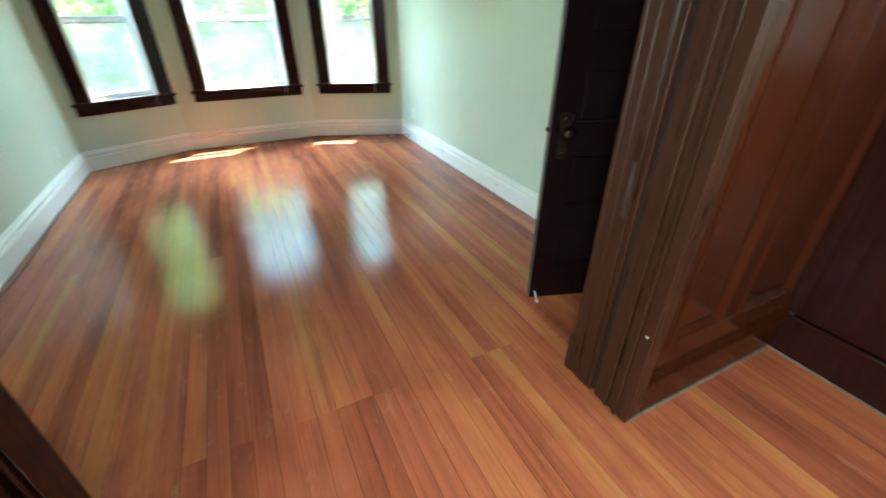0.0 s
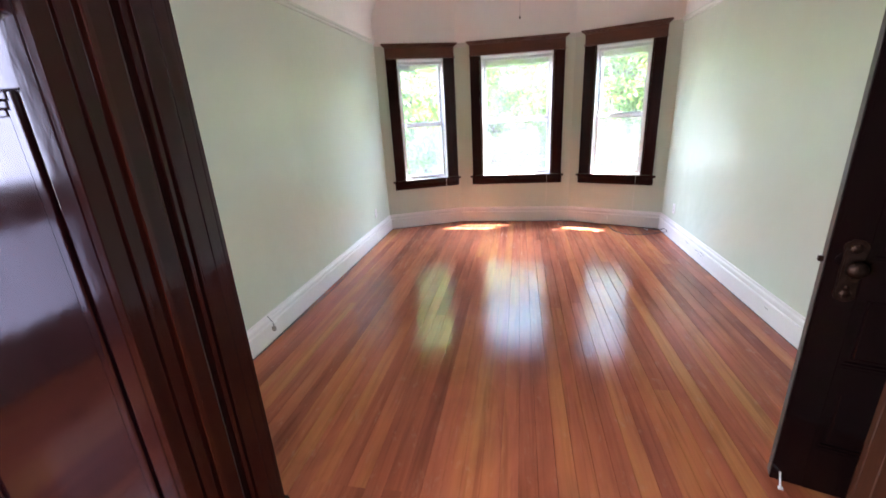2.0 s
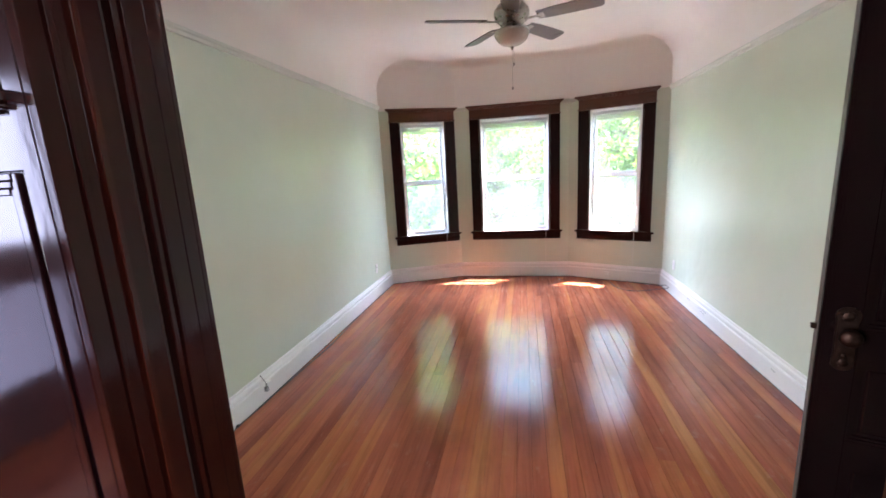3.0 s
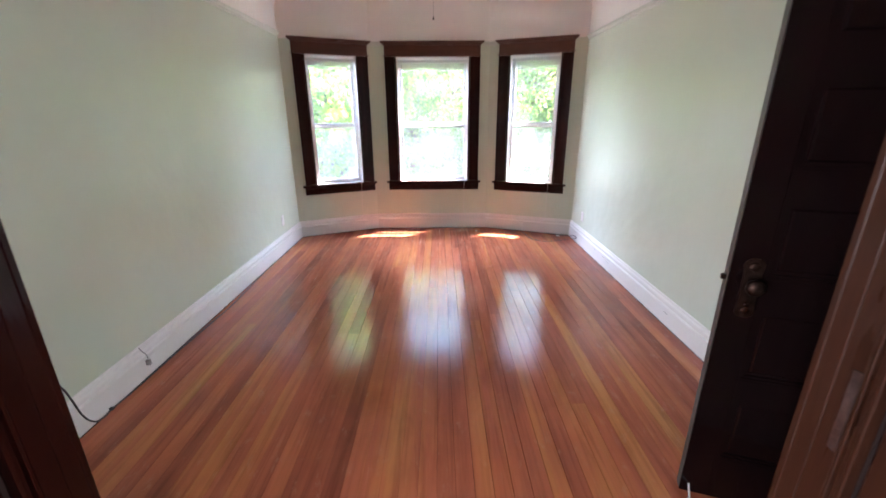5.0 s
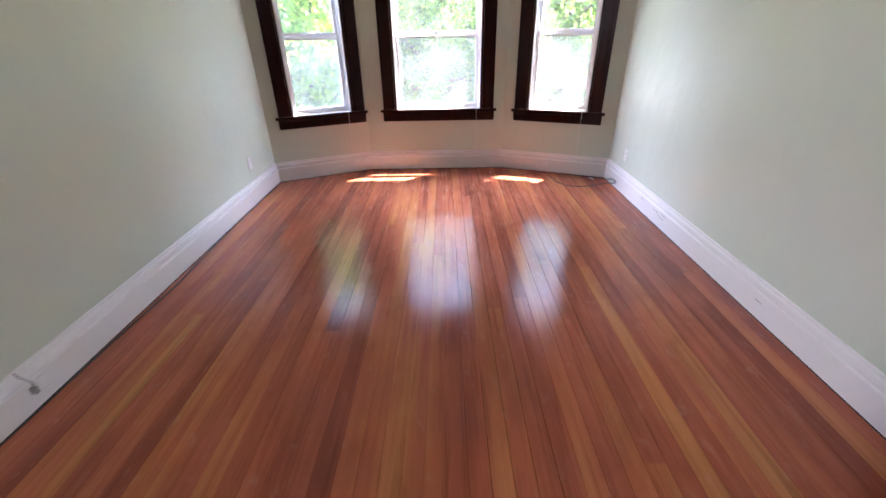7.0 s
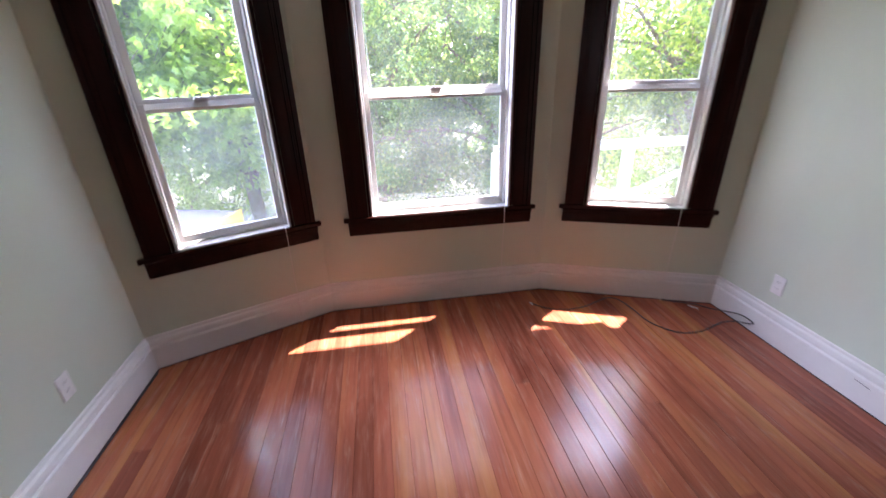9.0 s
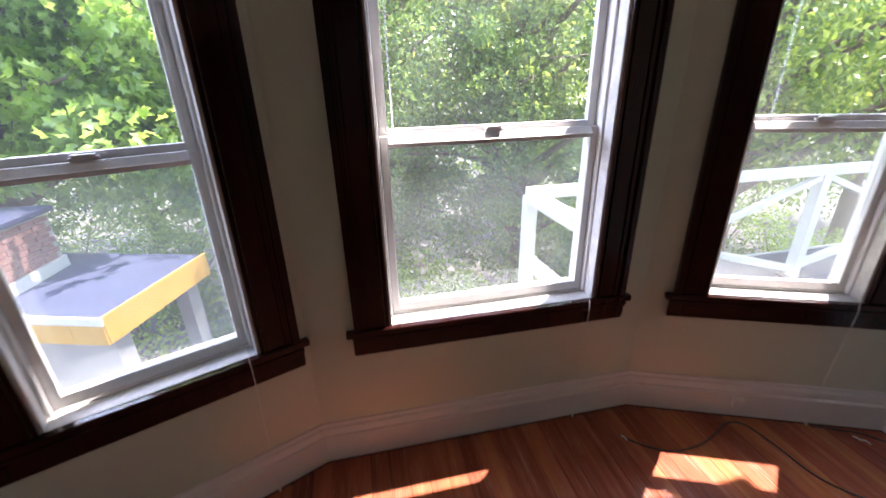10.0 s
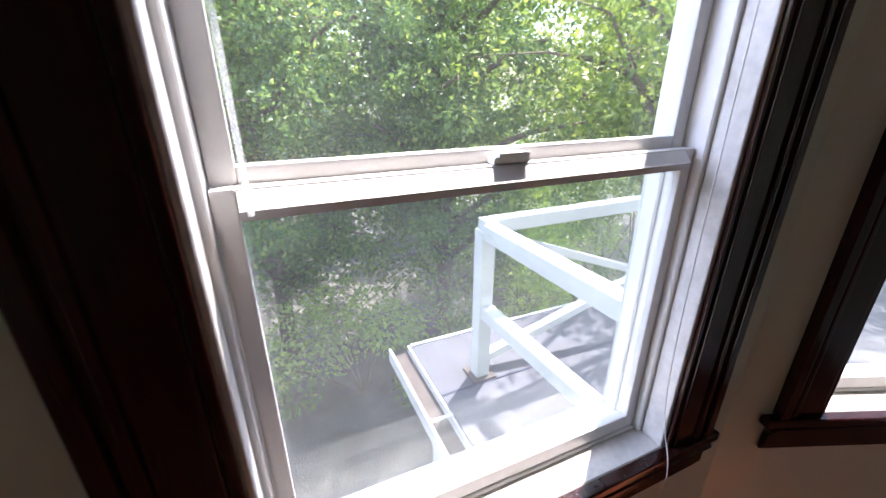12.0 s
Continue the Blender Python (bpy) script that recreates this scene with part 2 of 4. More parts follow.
M_VINYL = surface("white_vinyl", (0.76, 0.76, 0.74), (0.85, 0.85, 0.83), 5, 0.4, 0.1, 0.04, 50)
M_SILL = surface("worn_white_sill", (0.5, 0.49, 0.47), (0.78, 0.77, 0.74), 14, 0.5, 0.1, 0.25, 60)
M_GLASS = glass_pane("clear_glass", 0.02)
M_SCREEN = glass_pane("dusty_insect_screen", 0.02, (0.9, 0.92, 0.92))
M_BLIND = surface("grey_white_blind", (0.55, 0.56, 0.56), (0.68, 0.68, 0.67), 20, 0.5, 0.1, 0.05)
M_CORD = surface("white_cord", (0.7, 0.69, 0.66), (0.8, 0.79, 0.76), 40, 0.6, 0.1, 0.1, 200)
M_CLEAR = glass_pane("clear_plastic_rod", 0.22)
M_PLATE = surface("white_plastic_plate", (0.74, 0.74, 0.72), (0.82, 0.82, 0.8), 20, 0.3, 0.05, 0.03)
M_YPLATE = surface("yellowed_plastic_plate", (0.62, 0.5, 0.28), (0.72, 0.6, 0.36), 20, 0.35, 0.05, 0.03)
M_GREY = surface("grey_plastic", (0.22, 0.21, 0.2), (0.32, 0.31, 0.3), 30, 0.45, 0.08, 0.05)
M_SLOT = surface("dark_slot", (0.02, 0.02, 0.02), (0.04, 0.04, 0.04), 10, 0.6)
M_CABLE = surface("black_cable", (0.022, 0.02, 0.019), (0.05, 0.046, 0.043), 60, 0.45, 0.1, 0.1)
M_BRASS = surface("aged_bronze", (0.022, 0.012, 0.009), (0.06, 0.034, 0.025), 40, 0.42, 0.12, 0.3, 120, metal=0.9)
M_NICKEL = surface("brushed_nickel", (0.42, 0.39, 0.35), (0.58, 0.55, 0.5), 30, 0.3, 0.08, 0.05, 150, metal=1.0)
M_BLADE = surface("grey_fan_blade", (0.13, 0.12, 0.12), (0.2, 0.19, 0.185), 6, 0.35, 0.08, 0.06, 40, stretch=(0.6, 5, 1))
M_BOWL = surface("frosted_glass_bowl", (0.62, 0.6, 0.54), (0.72, 0.7, 0.64), 8, 0.25, 0.06, 0.03)
M_STEEL = surface("dull_steel", (0.3, 0.29, 0.28), (0.45, 0.44, 0.42), 30, 0.4, 0.1, 0.1, 100, metal=1.0)
M_ROOFING = surface("grey_roll_roofing", (0.1, 0.1, 0.12), (0.17, 0.17, 0.2), 5, 0.85, 0.08, 0.5, 180)
M_OUTWHITE = surface("weathered_white_paint", (0.56, 0.56, 0.55), (0.74, 0.74, 0.73), 6, 0.5, 0.1, 0.15, 60)
M_RUST = surface("rusty_gutter", (0.06, 0.05, 0.05), (0.15, 0.12, 0.11), 12, 0.75, 0.1, 0.4, 60)
M_YELLOW = surface("yellow_fascia_paint", (0.55, 0.3, 0.06), (0.66, 0.38, 0.09), 5, 0.5, 0.1, 0.1, 50)
M_BLUEROOF = surface("blue_grey_roofing", (0.034, 0.042, 0.085), (0.06, 0.07, 0.13), 5, 0.8, 0.1, 0.4, 120)
M_BRICK = surface("red_brick", (0.24, 0.12, 0.1), (0.38, 0.21, 0.18), 9, 0.85, 0.08, 0.5, 70)
M_MORTAR = surface("mortar", (0.35, 0.33, 0.3), (0.45, 0.42, 0.39), 20, 0.9, 0.05, 0.4, 120)
M_HOUSE = surface("pale_siding", (0.3, 0.285, 0.3), (0.38, 0.36, 0.375), 3, 0.6, 0.08, 0.1, 50)
M_BARK = surface("bark", (0.12, 0.09, 0.065), (0.26, 0.2, 0.15), 12, 0.9, 0.05, 0.8, 60, stretch=(1, 1, 0.25), bump_dist=0.02)
M_GROUND = surface("dry_ground", (0.09, 0.084, 0.078), (0.3, 0.28, 0.262), 1.1, 0.95, 0.04, 0.6, 30, bump_dist=0.03)
M_LEAF_MAPLE = leaf_mat("maple_leaf", ((0.0, (0.14, 0.25, 0.05)), (0.5, (0.23, 0.38, 0.065)), (1.0, (0.32, 0.45, 0.1))), 0.55)
M_LEAF_SMALL = leaf_mat("small_leaf", ((0.0, (0.06, 0.13, 0.04)), (0.6, (0.115, 0.215, 0.05)), (0.9, (0.185, 0.29, 0.058)), (1.0, (0.32, 0.39, 0.09))), 0.5)
M_LEAF_LIME = leaf_mat("lime_leaf", ((0.0, (0.06, 0.12, 0.02)), (0.5, (0.13, 0.22, 0.03)), (1.0, (0.28, 0.36, 0.06))))

# ---- mesh helpers ----


def box(bm, x0, x1, y0, y1, z0, z1, m=None, mat=0):
    vs = [bm.verts.new((m or Matrix()) @ Vector((x, y, z))) for x in (x0, x1) for y in (y0, y1) for z in (z0, z1)]
    for f in ((0, 1, 3, 2), (4, 6, 7, 5), (0, 4, 5, 1), (2, 3, 7, 6), (0, 2, 6, 4), (1, 5, 7, 3)):
        bm.faces.new([vs[i] for i in f]).material_index = mat
    return vs


def bevel(bm, w, seg=1):
    bmesh.ops.recalc_face_normals(bm, faces=bm.faces)
    bmesh.ops.bevel(bm, geom=[e for e in bm.edges if e.is_manifold and e.calc_face_angle(0) > 0.6], offset=w, segments=seg, affect="EDGES", profile=0.7)
    return bm


def part(name, bm, material, parent=None, label="", smooth=False, shadow=True):
    bmesh.ops.recalc_face_normals(bm, faces=bm.faces)
    me = bpy.data.meshes.new(name)
    bm.to_mesh(me)
    bm.free()
    for x in material if isinstance(material, (list, tuple)) else [material]:
        me.materials.append(x)
    if smooth:
        me.polygons.foreach_set("use_smooth", [True] * len(me.polygons))
    ob = new(name, me)
    if parent:
        ob.parent = parent
    if label:
        tagged(ob, label)
    if not shadow:
        ob.visible_shadow = False
    return ob


def block(name, dims, material, parent=None, label="", m=None, edge=0.003, seg=1):
    bm = bmesh.new()
    box(bm, *dims, m=m)
    if edge:
        bevel(bm, edge, seg)
    return part(name, bm, material, parent, label)


def root(name, m, label, category, group="", kind=""):
    ob = new(name)
    ob.matrix_basis = m
    return tagged(ob, label, category, group, kind)


def sweep(bm, profile, path, closed=False, mat=0):
    """Loft a closed or open profile of (inset, z) along a polyline, mitred. Inset is to the left of the direction of travel."""
    rows = []
    for d, z in profile:
        pts = offset(path, d)
        rows.append([bm.verts.new((x, y, z)) for x, y in pts])
    pairs = list(zip(rows, rows[1:])) + ([(rows[-1], rows[0])] if closed else [])
    for a, b in pairs:
        for i in range(len(path) - 1):
            bm.faces.new((a[i], a[i + 1], b[i + 1], b[i])).material_index = mat
    if closed:
        bm.faces.new([r[0] for r in rows])
        bm.faces.new([r[-1] for r in rows])


def offset(path, d):
    """A polyline moved sideways by d, to the right of travel for the room's clockwise outline."""
    out = []
    for i, p in enumerate(path):
        p = Vector(p)
        ns = []
        for a, b in ((i - 1, i), (i, i + 1)):
            if a >= 0 and b < len(path):
                t = (Vector(path[b]) - Vector(path[a])).normalized()
                ns.append(Vector((t.y, -t.x)))
        if len(ns) == 1:
            out.append(p + ns[0] * d)
        else:
            k = (ns[0] + ns[1]).normalized()
            out.append(p + k * (d / k.dot(ns[0])))
    return [tuple(p) for p in out]


def lathe(bm, profile, seg=24, m=None):
    """A turned body from (radius, height) pairs."""
    m = m or Matrix()
    rows = []
    for r, z in profile:
        rows.append([bm.verts.new(m @ Vector((max(r, 1e-4) * math.cos(2 * math.pi * k / seg), max(r, 1e-4) * math.sin(2 * math.pi * k / seg), z))) for k in range(seg)])
    for a, b in zip(rows, rows[1:]):
        for k in range(seg):
            bm.faces.new((a[k], a[(k + 1) % seg], b[(k + 1) % seg], b[k]))
    bm.faces.new(rows[0])
    bm.faces.new(rows[-1])


def tube(bm, pts, r, seg=8, ends=None):
    """A round bar along points; ends gives a radius per point."""
    pts = [Vector(p) for p in pts]
    rows = []
    for i, p in enumerate(pts):
        t = (pts[min(i + 1, len(pts) - 1)] - pts[max(i - 1, 0)]).normalized()
        a = t.orthogonal().normalized() if abs(t.z) > 0.95 else t.cross(Vector((0, 0, 1))).normalized()
        b = t.cross(a)
        rr = ends[i] if ends else r
        rows.append([bm.verts.new(p + (a * math.cos(2 * math.pi * k / seg) + b * math.sin(2 * math.pi * k / seg)) * rr) for k in range(seg)])
    for x, y in zip(rows, rows[1:]):
        for k in range(seg):
            bm.faces.new((x[k], x[(k + 1) % seg], y[(k + 1) % seg], y[k]))
    bm.faces.new(rows[0])
    bm.faces.new(rows[-1])


def smooth_path(pts, n=6):
    """Catmull-Rom through the points."""
    p = [Vector(q) for q in pts]
    p = [2 * p[0] - p[1]] + p + [2 * p[-1] - p[-2]]
    out = []
    for i in range(1, len(p) - 2):
        for k in range(n):
            t = k / n
            out.append(0.5 * (2 * p[i] + (p[i + 1] - p[i - 1]) * t + (2 * p[i - 1] - 5 * p[i] + 4 * p[i + 1] - p[i + 2]) * t * t + (3 * p[i] - p[i - 1] - 3 * p[i + 1] + p[i + 2]) * t**3))
    return out + [p[-2]]


# ---- plan ----
Y_HALL, Y_ROOM = 1.77, 2.088         # the two faces of the wall with the wide opening
X_JL, X_JR = 0.95, 2.737             # its jambs
RAIL, CEIL = 2.44, 3.05
T = 0.025                            # baseboard thickness
BASE = [(0.0, Y_ROOM), (0.0, 6.565), (0.971, 7.0), (2.509, 7.0), (3.6, 6.56), (3.6, Y_ROOM)]
FACE = offset(BASE, -T)              # wall faces behind the baseboards
FACE[0], FACE[-1] = (FACE[0][0], Y_ROOM), (FACE[-1][0], Y_ROOM)
HX0, HX1, HY0 = HALL_X0, HALL_X1, -2.7    # hall


def wall_frame(a, b):
    """A wall's own frame: u along it, v outwards, z up."""
    a, b = Vector((*a, 0)), Vector((*b, 0))
    u = (b - a).normalized()
    return Matrix.Translation(a) @ Matrix(((u.x, -u.y, 0, 0), (u.y, u.x, 0, 0), (0, 0, 1, 0), (0, 0, 0, 1))), (b - a).length


def wall(name, a, b, holes=(), thick=0.2, ends=(0.05, 0.05), z0=-0.3, z1=CEIL + 0.25, label="", split=RAIL, mats=None):
    """A wall with openings (u0, u1, z0, z1) cut right through it; painted in two colours above and below the rail."""
    m, length = wall_frame(a, b)
    bm = bmesh.new()
    us = sorted({-ends[0], length + ends[1], *[h[0] for h in holes], *[h[1] for h in holes]})
    zs = sorted({z0, z1, split, *[h[2] for h in holes], *[h[3] for h in holes]})
    for u0, u1 in zip(us, us[1:]):
        for s0, s1 in zip(zs, zs[1:]):
            if any(h[0] - 1e-6 <= u0 and u1 <= h[1] + 1e-6 and h[2] - 1e-6 <= s0 and s1 <= h[3] + 1e-6 for h in holes):
                continue
            box(bm, u0, u1, 0, thick, s0, s1, mat=1 if s0 >= split - 1e-6 else 0)
    bmesh.ops.remove_doubles(bm, verts=bm.verts, dist=1e-5)
    bm.verts.index_update()
    seen = {}
    for f in bm.faces:
        seen.setdefault(frozenset(v.index for v in f.verts), []).append(f)
    bmesh.ops.delete(bm, geom=[f for fs in seen.values() if len(fs) > 1 for f in fs], context="FACES_ONLY")
    ob = part(name, bm, mats or [M_GREEN, M_WHITE_PLASTER])
    ob.matrix_basis = m
    return tagged(ob, label, "wall", kind="structure")


# ---- windows' places on the bay walls: centre along the wall, opening width ----
WIN_Z0, WIN_Z1 = 0.67, 2.275
WINS = []
for k, (mid, width) in enumerate((((0.512, 6.83), 0.63), ((1.775, 7.03), 0.945), ((3.062, 6.812), 0.63))):
    m, length = wall_frame(FACE[k + 1], FACE[k + 2])
    u = (m.inverted() @ Vector((*mid, 0))).x
    WINS.append((m, u, width))

DOOR_Y0, DOOR_Y1 = 2.40, 3.15
wall("wall_left", FACE[0], FACE[1], split=2.475, label="sage green plaster wall with white frieze")
for k, nm in enumerate(("wall_bay_left", "wall_bay_middle", "wall_bay_right")):
    m, u, w = WINS[k]
    wall(nm, FACE[k + 1], FACE[k + 2], [(u - w / 2, u + w / 2, WIN_Z0, WIN_Z1)], split=2.425, label="sage green bay wall with window opening")
wall("wall_right", FACE[4], FACE[5], [(FACE[4][1] - DOOR_Y1, FACE[4][1] - DOOR_Y0, 0, 2.1)], split=2.425, label="sage green plaster wall with doorway")

# the wall with the wide opening: green to the room, dark panelling to the hall
bm = bmesh.new()
for x0, x1, s0, s1 in ((HX0, X_JL - 0.02, -0.3, CEIL + 0.2), (X_JR + 0.02, HX1, -0.3, CEIL + 0.2), (X_JL - 0.02, X_JR + 0.02, 2.42, CEIL + 0.2)):
    box(bm, x0, x1, Y_HALL + 0.02, Y_ROOM, s0, s1)
tagged(part("wall_opening", bm, M_GREEN), "plaster wall with a wide cased opening", "wall", kind="structure")

bm = bmesh.new()
box(bm, -0.3, 3.9, Y_ROOM - 0.3, 7.4, CEIL, CEIL + 0.2)
flat = set(bm.faces)
R = 0.36
for x, sgn in ((FACE[0][0], 1), (FACE[4][0], -1)):
    prof = [(x + sgn * 0.001, 2.5), (x + sgn * 0.001, CEIL - R)] + [(x + sgn * (R - R * math.cos(a)), CEIL - R + R * math.sin(a)) for a in [math.pi / 2 * k / 14 for k in range(1, 15)]]
    prof[-1] = (prof[-1][0], CEIL - 0.001)
    rows = [[bm.verts.new((px, y, pz)) for px, pz in prof] for y in (Y_ROOM, 6.75)]
    for i in range(len(prof) - 1):
        bm.faces.new((rows[0][i], rows[0][i + 1], rows[1][i + 1], rows[1][i]))
r2 = 0.1
sweep(bm, [(r2 - r2 * math.cos(a) + 0.001, CEIL - r2 + r2 * math.sin(a) - 0.001) for a in [math.pi / 2 * k / 8 for k in range(9)]], FACE[1:5])
for f in bm.faces:
    f.smooth = f not in flat
tagged(part("ceiling", bm, M_WHITE_PLASTER), "white plaster ceiling with coved sides", "ceiling", kind="structure")

# picture rail: along the side walls, and short lengths between the windows
def rail_run(path, RAIL, name="picture_rail"):
    bm = bmesh.new()
    sweep(bm, [(0, RAIL - 0.03), (0.012, RAIL - 0.026), (0.016, RAIL - 0.008), (0.026, RAIL), (0.03, RAIL + 0.014), (0.018, RAIL + 0.022), (0, RAIL + 0.022)], path, closed=True)
    return tagged(part(name, bm, M_GREEN_RAIL), "painted picture rail moulding", "moulding", kind="structure")


M_GREEN_RAIL = plaster("pale_rail_paint", (0.6, 0.63, 0.57), (0.66, 0.68, 0.62), 0.4)
RAIL_L, RAIL_R = 2.475, 2.425
rail_run(FACE[0:2], RAIL_L)
rail_run(FACE[4:6], RAIL_R)


def on_bay(k, u):
    p = WINS[k][0] @ Vector((u, 0, 0))
    return (p.x, p.y)


for a, b in (((0, WINS[0][1] + 0.50), (1, WINS[1][1] - 0.655)), ((1, WINS[1][1] + 0.655), (2, WINS[2][1] - 0.50))):
    rail_run([on_bay(*a), FACE[2] if a[0] == 0 else FACE[3], on_bay(*b)], 2.425)


# baseboards
BASE_PROFILE = [(0, 0.0), (T, 0.0), (T, 0.132), (T + 0.006, 0.138), (T + 0.004, 0.147), (T - 0.006, 0.152), (T - 0.006, 0.166), (T - 0.001, 0.172), (T - 0.004, 0.188), (T - 0.014, 0.196), (T - 0.016, 0.21), (0, 0.213)]


def baseboard(path, label):
    bm = bmesh.new()
    sweep(bm, BASE_PROFILE, path, closed=True)
    return tagged(part("baseboard", bm, M_TRIM), label, "baseboard", kind="structure")


baseboard(FACE[0:5] + [(FACE[4][0], DOOR_Y1 + 0.115)], "tall white moulded baseboard, scuffed")
bm = bmesh.new()
sweep(bm, [(T, 0.0), (T + 0.003, 0.0), (T + 0.002, 0.004), (T, 0.005)], FACE[0:5] + [(FACE[4][0], DOOR_Y1 + 0.115)], closed=True)
tagged(part("trim", bm, M_GAP), "dark gap line along the baseboard's foot", "trim", kind="structure")

for k, (y, z, ln, tilt) in enumerate(((5.62, 0.118, 0.07, 4), (5.36, 0.112, 0.09, -3), (5.24, 0.124, 0.09, 8), (5.27, 0.095, 0.1, 5), (4.1, 0.1, 0.05, 6))):
    bm = bmesh.new()
    box(bm, -0.0006, 0.0004, -ln / 2, ln / 2, -0.002, 0.002, m=pose(FACE[4][0] - T - 0.0008, y, z, tilt, 0, 0))
    tagged(part("trim", bm, M_GREY), "grey scuff mark on the white baseboard", "scuff mark", kind="structure")

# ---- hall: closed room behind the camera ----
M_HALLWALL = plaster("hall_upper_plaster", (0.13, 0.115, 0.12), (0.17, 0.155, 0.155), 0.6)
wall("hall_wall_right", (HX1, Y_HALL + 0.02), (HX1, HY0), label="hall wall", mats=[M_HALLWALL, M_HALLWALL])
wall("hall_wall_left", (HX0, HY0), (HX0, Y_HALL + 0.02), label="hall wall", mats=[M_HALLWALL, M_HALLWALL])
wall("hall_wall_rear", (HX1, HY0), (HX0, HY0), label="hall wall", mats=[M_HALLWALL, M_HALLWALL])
bm = bmesh.new()
box(bm, HX0 - 0.2, HX1 + 0.2, HY0 - 0.2, Y_ROOM - 0.3, CEIL, CEIL + 0.2)
tagged(part("hall_ceiling", bm, M_WHITE_PLASTER), "white hall ceiling", "ceiling", kind="structure")


def panelled_wall(name, x0, x1, stiles, label, wood):
    """Dark wainscot on the hall face of the opening's wall: base, stiles, rails and sunk panels, with a plate rail on top."""
    r = root(name, pose(0, 0, 0), label, "panelling", kind="structure")
    yb, yf = Y_HALL + 0.02, Y_HALL
    block("back_panel", (x0, x1, yb - 0.006, yb + 0.004, 0.05, 1.794), wood, r, edge=0)
    block("base_rail", (x0, x1, yf - 0.012, yb, 0.0, 0.19), wood, r)
    bm = bmesh.new()
    for z, d in ((0.19, 0.03), (0.205, 0.02), (0.215, 0.012)):
        box(bm, x0, x1, yf - d, yb, z, z + 0.014)
    part("base_moulding", bm, wood, r)
    block("bottom_rail", (x0, x1, yf, yb - 0.007, 0.229, 0.36), wood, r)
    block("top_rail", (x0, x1, yf, yb - 0.007, 1.66, 1.78), wood, r)
    for s0, s1 in stiles:
        block("stile", (s0, s1, yf, yb - 0.007, 0.362, 1.658), wood, r)
    edges = sorted(stiles)
    for (a0, a1), (b0, b1) in zip(edges, edges[1:]):
        bm = bmesh.new()
        for w, d in ((0.0, yf - 0.008), (0.016, yf + 0.0), (0.032, yf + 0.006)):
            box(bm, a1 + w, a1 + w + 0.016, d, yb - 0.007, 0.362 + w, 1.658 - w)
            box(bm, b0 - w - 0.016, b0 - w, d, yb - 0.007, 0.362 + w, 1.658 - w)
            box(bm, a1 + w + 0.016, b0 - w - 0.016, d, yb - 0.007, 0.362 + w, 0.378 + w)
            box(bm, a1 + w + 0.016, b0 - w - 0.016, d, yb - 0.007, 1.642 - w, 1.658 - w)
        part("panel_moulding", bevel(bm, 0.006, 3), wood, r)
    bm = bmesh.new()
    box(bm, x0, x1, yf - 0.07, yb, 1.795, 1.82)
    box(bm, x0, x1, yf - 0.04, yb, 1.782, 1.794)
    part("plate_rail", bevel(bm, 0.004), M_DARK, r)
    # the panelling goes on above the plate rail
    block("back_panel", (x0, x1, yb - 0.006, yb + 0.004, 1.822, 2.52), wood, r, edge=0)
    block("top_rail", (x0, x1, yf, yb - 0.007, 2.4, 2.52), wood, r)
    for s0, s1 in stiles:
        block("stile", (s0, s1, yf, yb - 0.007, 1.823, 2.398), wood, r)
    for (a0, a1), (b0, b1) in zip(edges, edges[1:]):
        bm = bmesh.new()
        for w, d in ((0.0, yf - 0.008), (0.016, yf + 0.0), (0.032, yf + 0.006)):
            box(bm, a1 + w, a1 + w + 0.016, d, yb - 0.007, 1.823, 2.398 - w)
            box(bm, b0 - w - 0.016, b0 - w, d, yb - 0.007, 1.823, 2.398 - w)
            box(bm, a1 + w + 0.016, b0 - w - 0.016, d, yb - 0.007, 2.382 - w, 2.398 - w)
        part("panel_moulding", bevel(bm, 0.006, 3), wood, r)
    return r


# one wainscot on both sides: shaded colour left, lit colour right
panelled_wall("hall_panelling_left", HX0, X_JL - 0.07, [(HX0, HX0 + 0.1), (-0.55, -0.45), (0.1, 0.16), (0.845, X_JL - 0.07)], "glossy dark red wood wainscot panelling beside the opening", M_RED_SHADED)
panelled_wall("hall_panelling_right", X_JR + 0.07, HX1, [(X_JR + 0.07, X_JR + 0.14), (3.2, 3.3), (HX1 - 0.08, HX1)], "glossy dark red wood wainscot panelling beside the opening", M_RED_LIT)
r = root("hall_panelling_side", pose(HX1, 0, 0), "dark stained wood panelling with deep baseboard", "panelling", kind="structure")
block("base_rail", (-0.03, 0, HY0, Y_HALL - 0.014, 0, 0.2), M_DARK, r)
block("base_moulding", (-0.042, 0, HY0, Y_HALL - 0.035, 0.2, 0.225), M_DARK, r, edge=0.006)
block("back_panel", (-0.014, 0, HY0, Y_HALL - 0.002, 0.226, 1.8), M_DARK, r)
for y in (1.66, 0.86, 0.06, -0.74, -1.54, -2.34):
    block("stile", (-0.026, -0.015, y - 0.05, y + 0.05, 0.23, 1.78), M_DARK, r)
block("plate_rail", (-0.08, 0, HY0, Y_HALL - 0.075, 1.801, 1.826), M_DARK, r)


# dust along the right panelling; along the side wall a highlight painted as pale strip
M_DUST_GLINT = surface("pale_dust_glint", (0.14, 0.11, 0.09), (0.26, 0.22, 0.19), 30, 0.9, 0.05, 0.4, 120)
bm = bmesh.new()
box(bm, X_JR + 0.02, HX1 - 0.03, Y_HALL - 0.021, Y_HALL - 0.0125, 0.0005, 0.007)
box(bm, HX1 - 0.039, HX1 - 0.0305, HY0, Y_HALL - 0.0215, 0.0005, 0.007)
